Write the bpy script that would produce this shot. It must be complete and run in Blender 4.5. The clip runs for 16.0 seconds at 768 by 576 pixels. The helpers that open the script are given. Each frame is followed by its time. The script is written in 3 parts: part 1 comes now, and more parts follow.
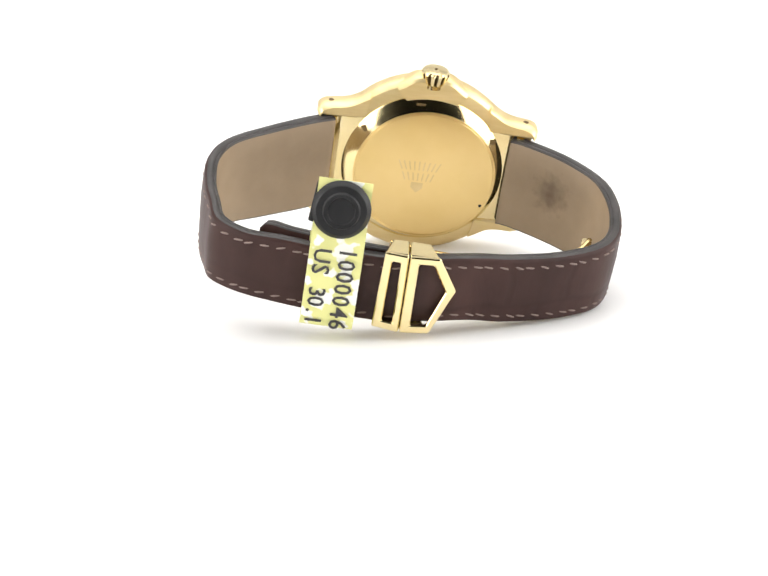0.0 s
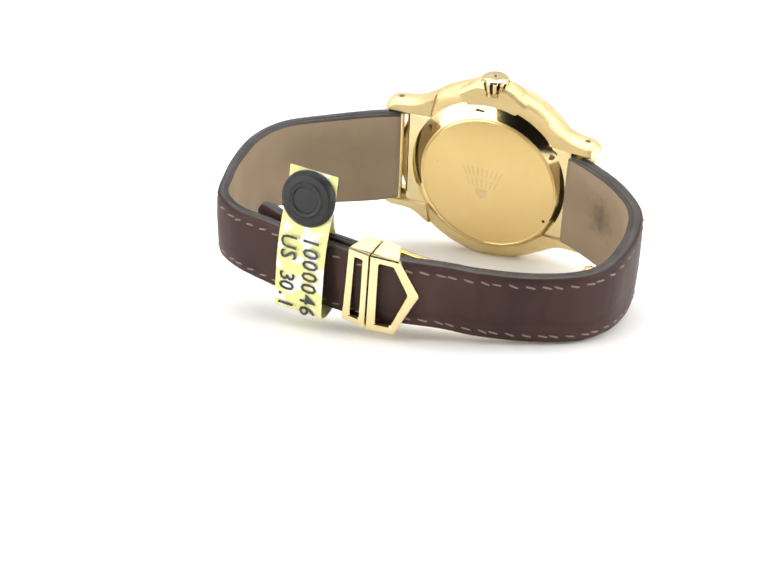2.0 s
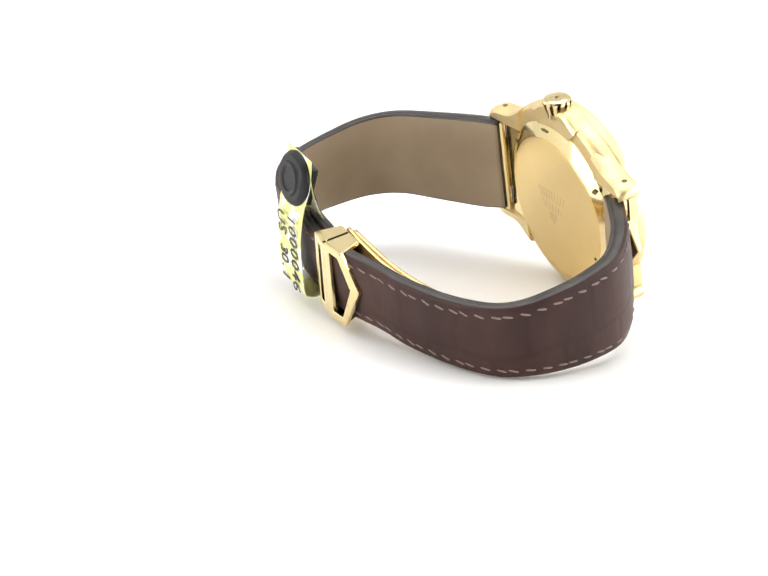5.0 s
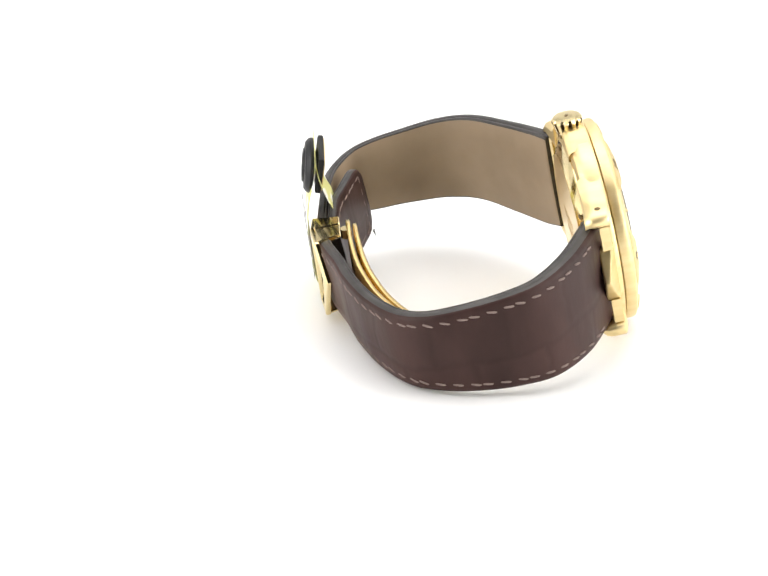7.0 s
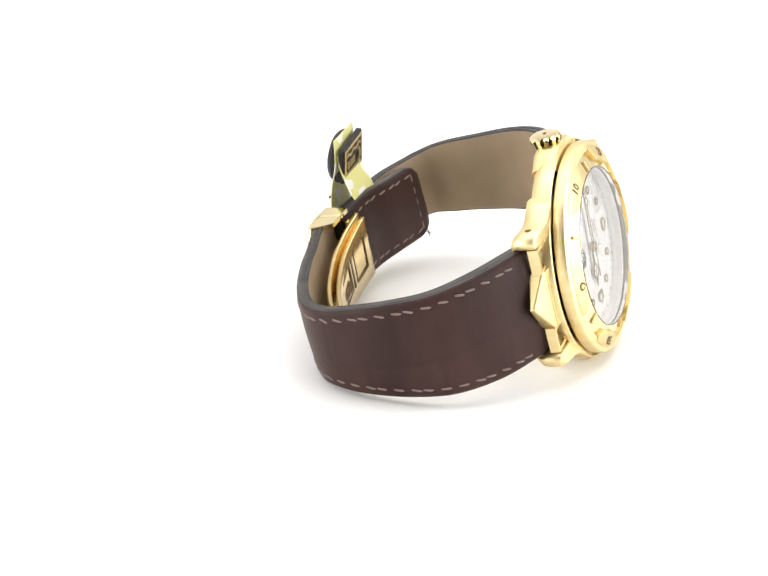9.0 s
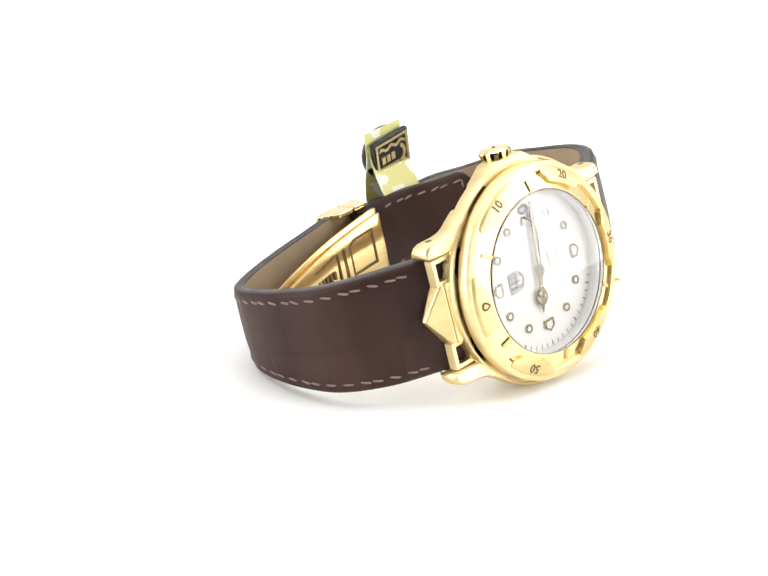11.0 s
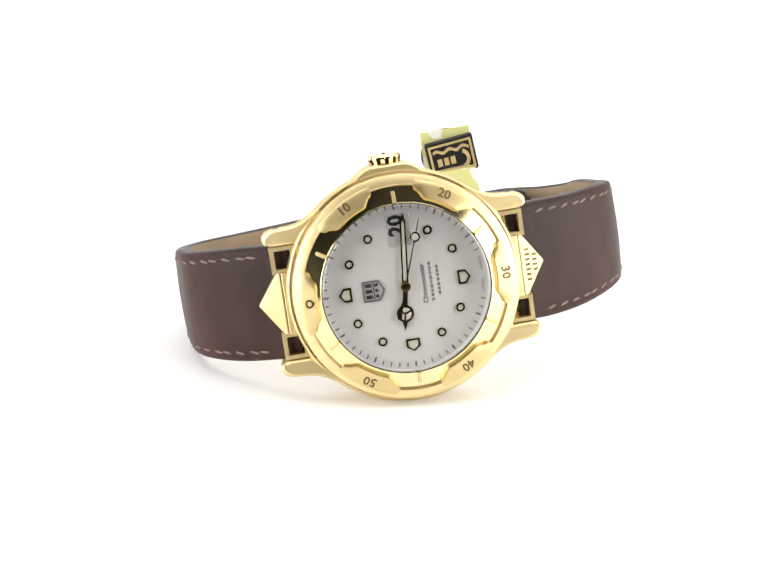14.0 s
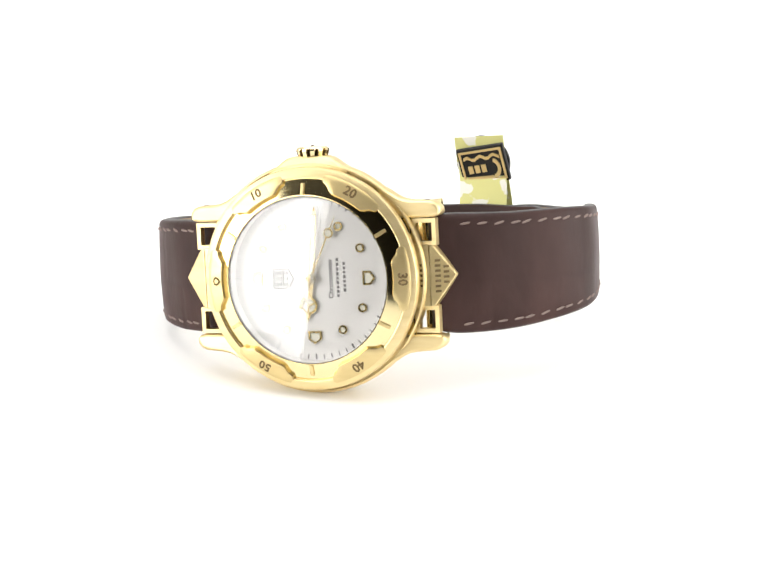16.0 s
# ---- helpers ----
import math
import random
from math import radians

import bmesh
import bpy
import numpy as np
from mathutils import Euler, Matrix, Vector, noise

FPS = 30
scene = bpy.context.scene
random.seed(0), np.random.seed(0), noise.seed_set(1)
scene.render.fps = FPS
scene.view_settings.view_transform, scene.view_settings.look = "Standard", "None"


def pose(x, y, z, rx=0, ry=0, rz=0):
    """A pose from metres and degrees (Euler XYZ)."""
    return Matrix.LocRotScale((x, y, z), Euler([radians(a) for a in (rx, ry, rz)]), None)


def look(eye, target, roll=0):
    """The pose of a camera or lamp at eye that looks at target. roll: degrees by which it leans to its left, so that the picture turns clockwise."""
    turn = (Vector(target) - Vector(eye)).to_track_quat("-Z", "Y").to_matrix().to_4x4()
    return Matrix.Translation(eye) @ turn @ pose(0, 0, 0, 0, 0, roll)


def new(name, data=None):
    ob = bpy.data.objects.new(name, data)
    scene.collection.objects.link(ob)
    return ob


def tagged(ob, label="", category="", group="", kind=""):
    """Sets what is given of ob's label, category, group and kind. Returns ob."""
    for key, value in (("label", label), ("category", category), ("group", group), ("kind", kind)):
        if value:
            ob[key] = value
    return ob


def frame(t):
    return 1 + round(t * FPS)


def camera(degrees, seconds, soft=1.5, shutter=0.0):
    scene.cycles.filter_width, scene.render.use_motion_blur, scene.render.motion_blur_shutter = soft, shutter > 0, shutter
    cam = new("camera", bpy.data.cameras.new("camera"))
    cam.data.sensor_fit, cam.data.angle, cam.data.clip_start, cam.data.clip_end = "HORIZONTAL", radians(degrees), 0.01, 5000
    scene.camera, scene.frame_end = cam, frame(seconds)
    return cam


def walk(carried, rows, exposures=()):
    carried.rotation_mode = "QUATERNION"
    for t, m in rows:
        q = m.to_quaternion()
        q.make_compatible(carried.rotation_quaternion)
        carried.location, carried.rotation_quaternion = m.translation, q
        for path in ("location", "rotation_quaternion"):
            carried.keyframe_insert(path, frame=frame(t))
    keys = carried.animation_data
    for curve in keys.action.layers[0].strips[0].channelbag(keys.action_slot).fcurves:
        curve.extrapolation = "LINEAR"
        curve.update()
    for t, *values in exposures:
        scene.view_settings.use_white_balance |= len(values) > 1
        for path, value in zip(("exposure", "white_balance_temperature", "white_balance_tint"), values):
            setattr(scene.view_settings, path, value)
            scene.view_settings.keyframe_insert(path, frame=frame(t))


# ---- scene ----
MM = 0.001
# camera, standing still before the turntable
cam = camera(24.584, 16.0, soft=1.5)
EYE = pose(-0.003296, -0.309832, 0.123242, 90 - 20.933, 0, 0) @ pose(0, 0, 0, 0, 0, 0.305)
walk(cam, [(0.0, EYE), (16.0, EYE)], exposures=[(0.0, 0.0), (16.0, 0.0)])

# ---- world and light ----
world = bpy.data.worlds.new("dark_room")
scene.world = world
world.use_nodes = True
world.node_tree.nodes["Background"].inputs[0].default_value = (0.05, 0.048, 0.045, 1)
world.node_tree.nodes["Background"].inputs[1].default_value = 1.0


def area_lamp(name, eye, target, sx, sy, watts, colour):
    data = bpy.data.lights.new(name, "AREA")
    data.shape, data.size, data.size_y, data.energy, data.color = "RECTANGLE", sx, sy, watts, colour
    ob = new(name, data)
    ob.matrix_world = look(eye, target)
    return ob


area_lamp("tent_lamp_top", (0, 0.08, 0.46), (0, 0.08, 0), 0.62, 0.57, 2.1, (1, 0.985, 0.96))
area_lamp("softbox_left", (-0.30, -0.225, 0.125), (0, -0.2, 0.11), 0.35, 0.24, 1.5, (1, 0.985, 0.96))
area_lamp("softbox_right", (0.30, -0.165, 0.13), (0, -0.165, 0.115), 0.43, 0.26, 1.45, (1, 0.985, 0.96))


# ---- materials ----
def material(name, colour, rough=0.5, metal=0.0, **more):
    m = bpy.data.materials.new(name)
    m.use_nodes = True
    b = m.node_tree.nodes["Principled BSDF"]
    b.inputs["Base Color"].default_value = (*colour, 1)
    b.inputs["Roughness"].default_value = rough
    b.inputs["Metallic"].default_value = metal
    for key, value in more.items():
        b.inputs[key.replace("_", " ")].default_value = value
    return m


def vary(m, low, high, scale, coords="Object", detail=4.0, stretch=(1, 1, 1), rough=None, bump=0.0, bump_scale=None, distance=0.0001, ramp=(0.3, 0.7)):
    """Noise between two colours, a second finer noise for bump, and a third for gloss."""
    t = m.node_tree
    b = t.nodes["Principled BSDF"]
    co = t.nodes.new("ShaderNodeTexCoord")
    mp = t.nodes.new("ShaderNodeMapping")
    mp.inputs["Scale"].default_value = stretch
    t.links.new(co.outputs[coords], mp.inputs[0])
    n = t.nodes.new("ShaderNodeTexNoise")
    n.inputs["Scale"].default_value, n.inputs["Detail"].default_value = scale, detail
    t.links.new(mp.outputs[0], n.inputs["Vector"])
    r = t.nodes.new("ShaderNodeValToRGB")
    r.color_ramp.elements[0].position, r.color_ramp.elements[1].position = ramp
    r.color_ramp.elements[0].color, r.color_ramp.elements[1].color = (*low, 1), (*high, 1)
    t.links.new(n.outputs["Fac"], r.inputs[0])
    t.links.new(r.outputs[0], b.inputs["Base Color"])
    if rough:
        n2 = t.nodes.new("ShaderNodeTexNoise")
        n2.inputs["Scale"].default_value = scale * 2.3
        t.links.new(mp.outputs[0], n2.inputs["Vector"])
        mr = t.nodes.new("ShaderNodeMapRange")
        mr.inputs["To Min"].default_value, mr.inputs["To Max"].default_value = rough
        t.links.new(n2.outputs["Fac"], mr.inputs["Value"])
        t.links.new(mr.outputs[0], b.inputs["Roughness"])
    if bump:
        n3 = t.nodes.new("ShaderNodeTexNoise")
        n3.inputs["Scale"].default_value, n3.inputs["Detail"].default_value = bump_scale or scale * 6, 5
        t.links.new(mp.outputs[0], n3.inputs["Vector"])
        bp = t.nodes.new("ShaderNodeBump")
        bp.inputs["Strength"].default_value, bp.inputs["Distance"].default_value = bump, distance
        t.links.new(n3.outputs["Fac"], bp.inputs["Height"])
        t.links.new(bp.outputs[0], b.inputs["Normal"])
    return m


GOLD = vary(material("polished_gold", (0.82, 0.67, 0.33), 0.1, 1.0), (0.79, 0.645, 0.33), (0.86, 0.725, 0.42), 90, rough=(0.08, 0.17))
SATIN = vary(material("satin_gold", (0.83, 0.60, 0.22), 0.3, 1.0), (0.63, 0.495, 0.24), (0.73, 0.585, 0.30), 140, rough=(0.38, 0.48), stretch=(1, 1, 4), bump=0.15, bump_scale=900, distance=0.00002)
BRUSHED = vary(material("brushed_gold", (0.83, 0.66, 0.33), 0.36, 1.0), (0.75, 0.595, 0.30), (0.83, 0.68, 0.38), 120, rough=(0.4, 0.5), stretch=(1, 1, 6), bump=0.12, bump_scale=900, distance=0.00002)
BLADE = vary(material("clasp_gold", (0.68, 0.5, 0.23), 0.2, 1.0), (0.64, 0.465, 0.205), (0.74, 0.56, 0.265), 140, rough=(0.16, 0.26), stretch=(1, 1, 12), bump=0.08, bump_scale=900, distance=0.00002)
BACK = vary(material("caseback_gold", (0.83, 0.60, 0.26), 0.26, 1.0), (0.76, 0.56, 0.235), (0.83, 0.63, 0.295), 60, rough=(0.26, 0.31))
EMBOSSED = vary(material("embossed_gold", (0.66, 0.5, 0.25), 0.4, 1.0), (0.68, 0.515, 0.255), (0.76, 0.585, 0.31), 300)
# dark brown for engraving, and for shade painted into flutes and holes
ENGRAVED_SHADE = vary(material("engraved_shade_gold", (0.14, 0.09, 0.035), 0.55, 0.4), (0.11, 0.07, 0.026), (0.19, 0.125, 0.05), 300)
def leather(name):
    m = material(name, (0.05, 0.02, 0.014), 0.4, Specular_IOR_Level=0.14)
    return vary(m, (0.029, 0.0153, 0.0136), (0.062, 0.0322, 0.0280), 75, coords="UV", stretch=(1, 0.45, 1), rough=(0.36, 0.52), bump=0.35, bump_scale=700, distance=0.00012)


LEATHER = leather("brown_leather")


def scales(m, strength, tone):
    """Faint rectangular scales of embossed leather, over the grain."""
    t = m.node_tree
    co, br = t.nodes.new("ShaderNodeTexCoord"), t.nodes.new("ShaderNodeTexBrick")
    wob, add = t.nodes.new("ShaderNodeTexNoise"), t.nodes.new("ShaderNodeMixRGB")
    wob.inputs["Scale"].default_value, wob.inputs["Detail"].default_value = 120, 2
    add.blend_type, add.inputs[0].default_value = "ADD", 0.0035
    t.links.new(co.outputs["UV"], wob.inputs["Vector"])
    t.links.new(co.outputs["UV"], add.inputs[1])
    t.links.new(wob.outputs["Color"], add.inputs[2])
    t.links.new(add.outputs[0], br.inputs["Vector"])
    for key, value in (("Scale", 1.0), ("Mortar Size", 0.0011), ("Mortar Smooth", 1.0), ("Brick Width", 0.0125), ("Row Height", 0.0098)):
        br.inputs[key].default_value = value
    # each scale has its own tone, with darker furrows
    br.inputs["Color1"].default_value, br.inputs["Color2"].default_value, br.inputs["Mortar"].default_value = (1 - tone, 1 - tone, 1 - tone, 1), (1 + tone, 1 + tone, 1 + tone, 1), (1 - 1.6 * tone, 1 - 1.6 * tone, 1 - 1.6 * tone, 1)
    b = t.nodes["Principled BSDF"]
    mul, base = t.nodes.new("ShaderNodeMixRGB"), b.inputs["Base Color"].links[0].from_socket
    mul.blend_type, mul.inputs[0].default_value = "MULTIPLY", 1.0
    t.links.new(base, mul.inputs[1])
    t.links.new(br.outputs["Color"], mul.inputs[2])
    t.links.new(mul.outputs[0], b.inputs["Base Color"])
    bp, old = t.nodes.new("ShaderNodeBump"), [n for n in t.nodes if n.type == "BUMP"][0]
    bp.invert, bp.inputs["Strength"].default_value, bp.inputs["Distance"].default_value = True, strength, 0.0003
    t.links.new(br.outputs["Fac"], bp.inputs["Height"])
    t.links.new(old.outputs[0], bp.inputs["Normal"])
    t.links.new(bp.outputs[0], t.nodes["Principled BSDF"].inputs["Normal"])


scales(LEATHER, 0.1, 0.09)
PLAIN_LEATHER = leather("smooth_leather")
scales(PLAIN_LEATHER, 0.05, 0.05)
EDGE = vary(material("painted_edge", (0.02, 0.016, 0.015), 0.45), (0.018, 0.0155, 0.015), (0.038, 0.032, 0.03), 200, rough=(0.35, 0.55))
LINING = vary(material("tan_lining", (0.30, 0.2, 0.12), 0.65), (0.225, 0.162, 0.1), (0.32, 0.238, 0.155), 60, coords="UV", detail=6, rough=(0.55, 0.75), bump=0.25, bump_scale=900, distance=0.00008)


def blot(m, s0, z0, size):
    """A dark sweat stain of uneven outline on the lining."""
    t = m.node_tree
    b = t.nodes["Principled BSDF"]
    old = b.inputs["Base Color"].links[0].from_socket
    co, mp, n = t.nodes.new("ShaderNodeTexCoord"), t.nodes.new("ShaderNodeMapping"), t.nodes.new("ShaderNodeTexNoise")
    mp.inputs["Location"].default_value = (-s0 * MM, -z0 * MM, 0)
    t.links.new(co.outputs["UV"], mp.inputs[0])
    n.inputs["Scale"].default_value, n.inputs["Detail"].default_value = 420, 5
    t.links.new(co.outputs["UV"], n.inputs["Vector"])
    ln, add, mr, mix = t.nodes.new("ShaderNodeVectorMath"), t.nodes.new("ShaderNodeMath"), t.nodes.new("ShaderNodeMapRange"), t.nodes.new("ShaderNodeMixRGB")
    ln.operation = "LENGTH"
    t.links.new(mp.outputs[0], ln.inputs[0])
    add.operation = "MULTIPLY_ADD"
    t.links.new(n.outputs["Fac"], add.inputs[0])
    add.inputs[1].default_value = size * MM * 1.6
    t.links.new(ln.outputs["Value"], add.inputs[2])
    mr.inputs["From Min"].default_value, mr.inputs["From Max"].default_value = size * MM * 0.7, size * MM * 1.9
    mr.inputs["To Min"].default_value, mr.inputs["To Max"].default_value = 0.78, 0.0
    t.links.new(add.outputs[0], mr.inputs["Value"])
    t.links.new(mr.outputs[0], mix.inputs[0])
    t.links.new(old, mix.inputs[1])
    mix.inputs[2].default_value = (0.07, 0.042, 0.026, 1)
    t.links.new(mix.outputs[0], b.inputs["Base Color"])
    return m


STAINED = blot(vary(material("stained_tan_lining", (0.30, 0.2, 0.12), 0.65), (0.225, 0.162, 0.1), (0.32, 0.238, 0.155), 60, coords="UV", detail=6, rough=(0.55, 0.75), bump=0.25, bump_scale=900, distance=0.00008), 11.5, 1.2, 4.6)
THREAD = vary(material("linen_thread", (0.32, 0.23, 0.2), 0.8), (0.13, 0.09, 0.078), (0.29, 0.215, 0.185), 500)
SILVER = vary(material("silver_dial", (0.82, 0.81, 0.8), 0.4, 0.08), (0.80, 0.785, 0.765), (0.85, 0.837, 0.818), 200, rough=(0.33, 0.38))
INK = vary(material("black_ink", (0.03, 0.03, 0.03), 0.5), (0.02, 0.02, 0.02), (0.05, 0.045, 0.045), 400)
GREY_INK = vary(material("grey_ink", (0.2, 0.19, 0.19), 0.5), (0.15, 0.145, 0.145), (0.24, 0.23, 0.23), 400)
DARK_GOLD = vary(material("dark_bordered_gold", (0.10, 0.075, 0.03), 0.3, 1.0), (0.07, 0.05, 0.022), (0.16, 0.115, 0.05), 300)
# markers' and hands' gold, the dark room they mirror put into the colour
DIMMED_MARKER_GOLD = vary(material("dimmed_marker_gold", (0.34, 0.26, 0.11), 0.16, 1.0), (0.28, 0.21, 0.09), (0.40, 0.31, 0.14), 300)
LUME = vary(material("cream_lume", (0.78, 0.76, 0.66), 0.6), (0.72, 0.70, 0.58), (0.82, 0.80, 0.72), 400)
WHITE = vary(material("white_paper", (0.82, 0.82, 0.80), 0.7), (0.78, 0.78, 0.76), (0.86, 0.86, 0.84), 200)
PLASTIC = vary(material("black_plastic", (0.006, 0.006, 0.007), 0.45, Specular_IOR_Level=0.35), (0.004, 0.004, 0.005), (0.010, 0.010, 0.011), 150, rough=(0.38, 0.52))


def tag_paper():
    m = material("yellow_security_paper", (0.62, 0.62, 0.12), 0.55)
    t = m.node_tree
    b = t.nodes["Principled BSDF"]
    co = t.nodes.new("ShaderNodeTexCoord")
    g = t.nodes.new("ShaderNodeTexNoise")
    g.inputs["Scale"].default_value, g.inputs["Detail"].default_value = 240, 2
    t.links.new(co.outputs["UV"], g.inputs["Vector"])
    r = t.nodes.new("ShaderNodeValToRGB")
    r.color_ramp.elements[0].position, r.color_ramp.elements[1].position = 0.53, 0.555
    r.color_ramp.elements[0].color, r.color_ramp.elements[1].color = (0.68, 0.67, 0.27, 1), (0.84, 0.84, 0.77, 1)
    t.links.new(g.outputs["Fac"], r.inputs[0])
    t.links.new(r.outputs[0], b.inputs["Base Color"])
    return m


PAPER = tag_paper()


def glass(name="sapphire_glass", share=None):
    """Clear glass with a mirror sheen: by the angle, or a steady share of it."""
    m = bpy.data.materials.new(name)
    m.use_nodes = True
    t = m.node_tree
    t.nodes.remove(t.nodes["Principled BSDF"])
    f = t.nodes.new("ShaderNodeFresnel")
    f.inputs["IOR"].default_value = 1.77
    c, g, x = t.nodes.new("ShaderNodeBsdfTransparent"), t.nodes.new("ShaderNodeBsdfGlossy"), t.nodes.new("ShaderNodeMixShader")
    c.inputs[0].default_value = (0.97, 0.97, 0.97, 1)
    g.inputs["Roughness"].default_value = 0.02
    if share is None:
        t.links.new(f.outputs[0], x.inputs[0])
    else:
        x.inputs[0].default_value = share
    t.links.new(c.outputs[0], x.inputs[1])
    t.links.new(g.outputs[0], x.inputs[2])
    t.links.new(x.outputs[0], t.nodes["Material Output"].inputs["Surface"])
    return m


GLASS = glass()
LENS = glass("magnifier_glass", 0.07)
SHEET = vary(material("white_sheet", (0.88, 0.88, 0.88), 0.55), (0.865, 0.865, 0.865), (0.895, 0.895, 0.895), 8, rough=(0.5, 0.6))
CLOTH = vary(material("white_tent_cloth", (0.86, 0.86, 0.86), 0.9), (0.83, 0.83, 0.83), (0.88, 0.88, 0.88), 20)
DARK = vary(material("dark_room_wall", (0.05, 0.046, 0.044), 0.9), (0.04, 0.037, 0.035), (0.06, 0.055, 0.052), 4)

# ---- frames of reference ----
# the watch at 0 s: x along the strap, y out of the dial, z towards the crown
X_AXIS, Y_AXIS, Z_AXIS = Vector((0.99189, 0.03180, -0.12301)), Vector((-0.00403, 0.97555, 0.21975)), Vector((0.12699, -0.21747, 0.96777))
HUB = Vector((0.003943, 0.036774, 0.019276))
FRAME = Matrix.Identity(4)
for row in range(3):
    FRAME[row][0], FRAME[row][1], FRAME[row][2], FRAME[row][3] = X_AXIS[row], Y_AXIS[row], Z_AXIS[row], HUB[row]
CLASP = Matrix(((0.9996, 0.0217, 0.0197, -0.00022), (-0.0232, 0.9967, 0.0783, -0.0012), (-0.0179, -0.0787, 0.9967, 0.00025), (0, 0, 0, 1))) @ Matrix.Scale(0.967, 4)
BASE = pose(0.0039, 0.0368, 0)
TAG_BASE = pose(-0.0125, -0.0170, 0)


# ---- mesh tools, in millimetres ----
def part(name, bm, mats, parent, label=""):
    """Links a bmesh as one mesh object under a thing or under a part."""
    bm.normal_update()
    me = bpy.data.meshes.new(name)
    bm.to_mesh(me)
    bm.free()
    for m in mats if isinstance(mats, (list, tuple)) else (mats,):
        me.materials.append(m)
    ob = new(name, me)
    hang(ob, parent)
    if label:
        ob["label"] = label
    return ob


SEAT = [FRAME]


def hang(ob, parent):
    """Parents a part; those right under a thing take the frame in which they are drawn."""
    ob.parent = parent
    if parent is not None and parent.type == "EMPTY":
        ob.matrix_basis = parent.matrix_basis.inverted() @ SEAT[0]


def repeat(ob, name, m):
    """One more piece on the same mesh, under the same parent."""
    o = new(name, ob.data)
    o.parent = ob.parent
    o.matrix_basis = m
    return o


def loft(bm, rings, closed=True, caps=True, mat=0, smooth=True, uv=None):
    """Skins rings of points (mm) to one another. uv: one list of (u, v) per ring."""
    layer = bm.loops.layers.uv.verify() if uv else None
    grid = [[bm.verts.new([c * MM for c in q]) for q in ring] for ring in rings]
    n = len(rings[0])
    for i in range(len(grid) - 1):
        for j in range(n if closed else n - 1):
            k = (j + 1) % n
            f = bm.faces.new((grid[i][j], grid[i][k], grid[i + 1][k], grid[i + 1][j]))
            f.material_index, f.smooth = (mat[j] if isinstance(mat, (list, tuple)) else mat), smooth
            if uv:
                for loop, (a, b) in zip(f.loops, ((i, j), (i, k), (i + 1, k), (i + 1, j))):
                    loop[layer].uv = uv[a][b]
    if caps and closed:
        for ring in (grid[0], grid[-1]):
            f = bm.faces.new(ring)
            f.material_index = mat[0] if isinstance(mat, (list, tuple)) else mat
    return grid


def finish(bm, bevel=0.0, segments=2, angle=35):
    bmesh.ops.recalc_face_normals(bm, faces=bm.faces)
    if bevel:
        edges = [e for e in bm.edges if len(e.link_faces) == 2 and e.calc_face_angle(0) > radians(angle)]
        bmesh.ops.bevel(bm, geom=edges, offset=bevel * MM, segments=segments, affect="EDGES", profile=0.6)
    for e in bm.edges:
        e.smooth = not (len(e.link_faces) == 2 and e.calc_face_angle(0) > radians(50))
    return bm


def lathe(profile, turns=96, closed=False):
    """Turns a profile of (radius, y) about the dial's axis."""
    bm = bmesh.new()
    rings = []
    for r, y in profile:
        rings.append([(r * math.cos(a), y, r * math.sin(a)) for a in (2 * math.pi * i / turns for i in range(turns))])
    if closed:
        rings.append(rings[0])
    loft(bm, rings, caps=not closed)
    if closed:
        bmesh.ops.remove_doubles(bm, verts=bm.verts, dist=1e-7)
    bmesh.ops.recalc_face_normals(bm, faces=bm.faces)
    for e in bm.edges:
        e.smooth = not (len(e.link_faces) == 2 and e.calc_face_angle(0) > radians(25))
    return bm


def plate(outline, y0, y1, bm=None, bevel=0.0, top=None):
    """Extrudes an outline of (x, z) from y0 to y1; top(x, z) may give y1 point by point."""
    b = bmesh.new()
    loft(b, [[(x, y0, z) for x, z in outline], [(x, top(x, z) if top else y1, z) for x, z in outline]], smooth=False)
    finish(b, bevel)
    if bm is None:
        return b
    return join(bm, b)


def join(bm, b):
    me = bpy.data.meshes.new("joined")
    b.to_mesh(me)
    b.free()
    bm.from_mesh(me)
    bpy.data.meshes.remove(me)
    return bm


def polar(r, degrees):
    return r * math.cos(radians(degrees)), r * math.sin(radians(degrees))


def arc(r, a0, a1, n):
    return [polar(r, a0 + (a1 - a0) * i / n) for i in range(n + 1)]


def smooth_path(points, step):
    """A smooth curve through rows of numbers whose first two are a place in the plane, at even steps."""
    out = []
    for i in range(len(points) - 1):
        p0, p1, p2, p3 = points[max(i - 1, 0)], points[i], points[i + 1], points[min(i + 2, len(points) - 1)]
        for k in range(12):
            t = k / 12
            out.append([0.5 * (2 * b + (c - a) * t + (2 * a - 5 * b + 4 * c - d) * t * t + (3 * b - a - 3 * c + d) * t ** 3) for a, b, c, d in zip(p0, p1, p2, p3)])
    out.append(list(points[-1]))
    run = [0.0]
    for a, b in zip(out, out[1:]):
        run.append(run[-1] + math.hypot(b[0] - a[0], b[1] - a[1]))
    n = max(2, round(run[-1] / step))
    rows = []
    for i in range(n + 1):
        s = run[-1] * i / n
        rows.append([s] + [float(np.interp(s, run, [q[k] for q in out])) for k in range(len(out[0]))])
    return rows


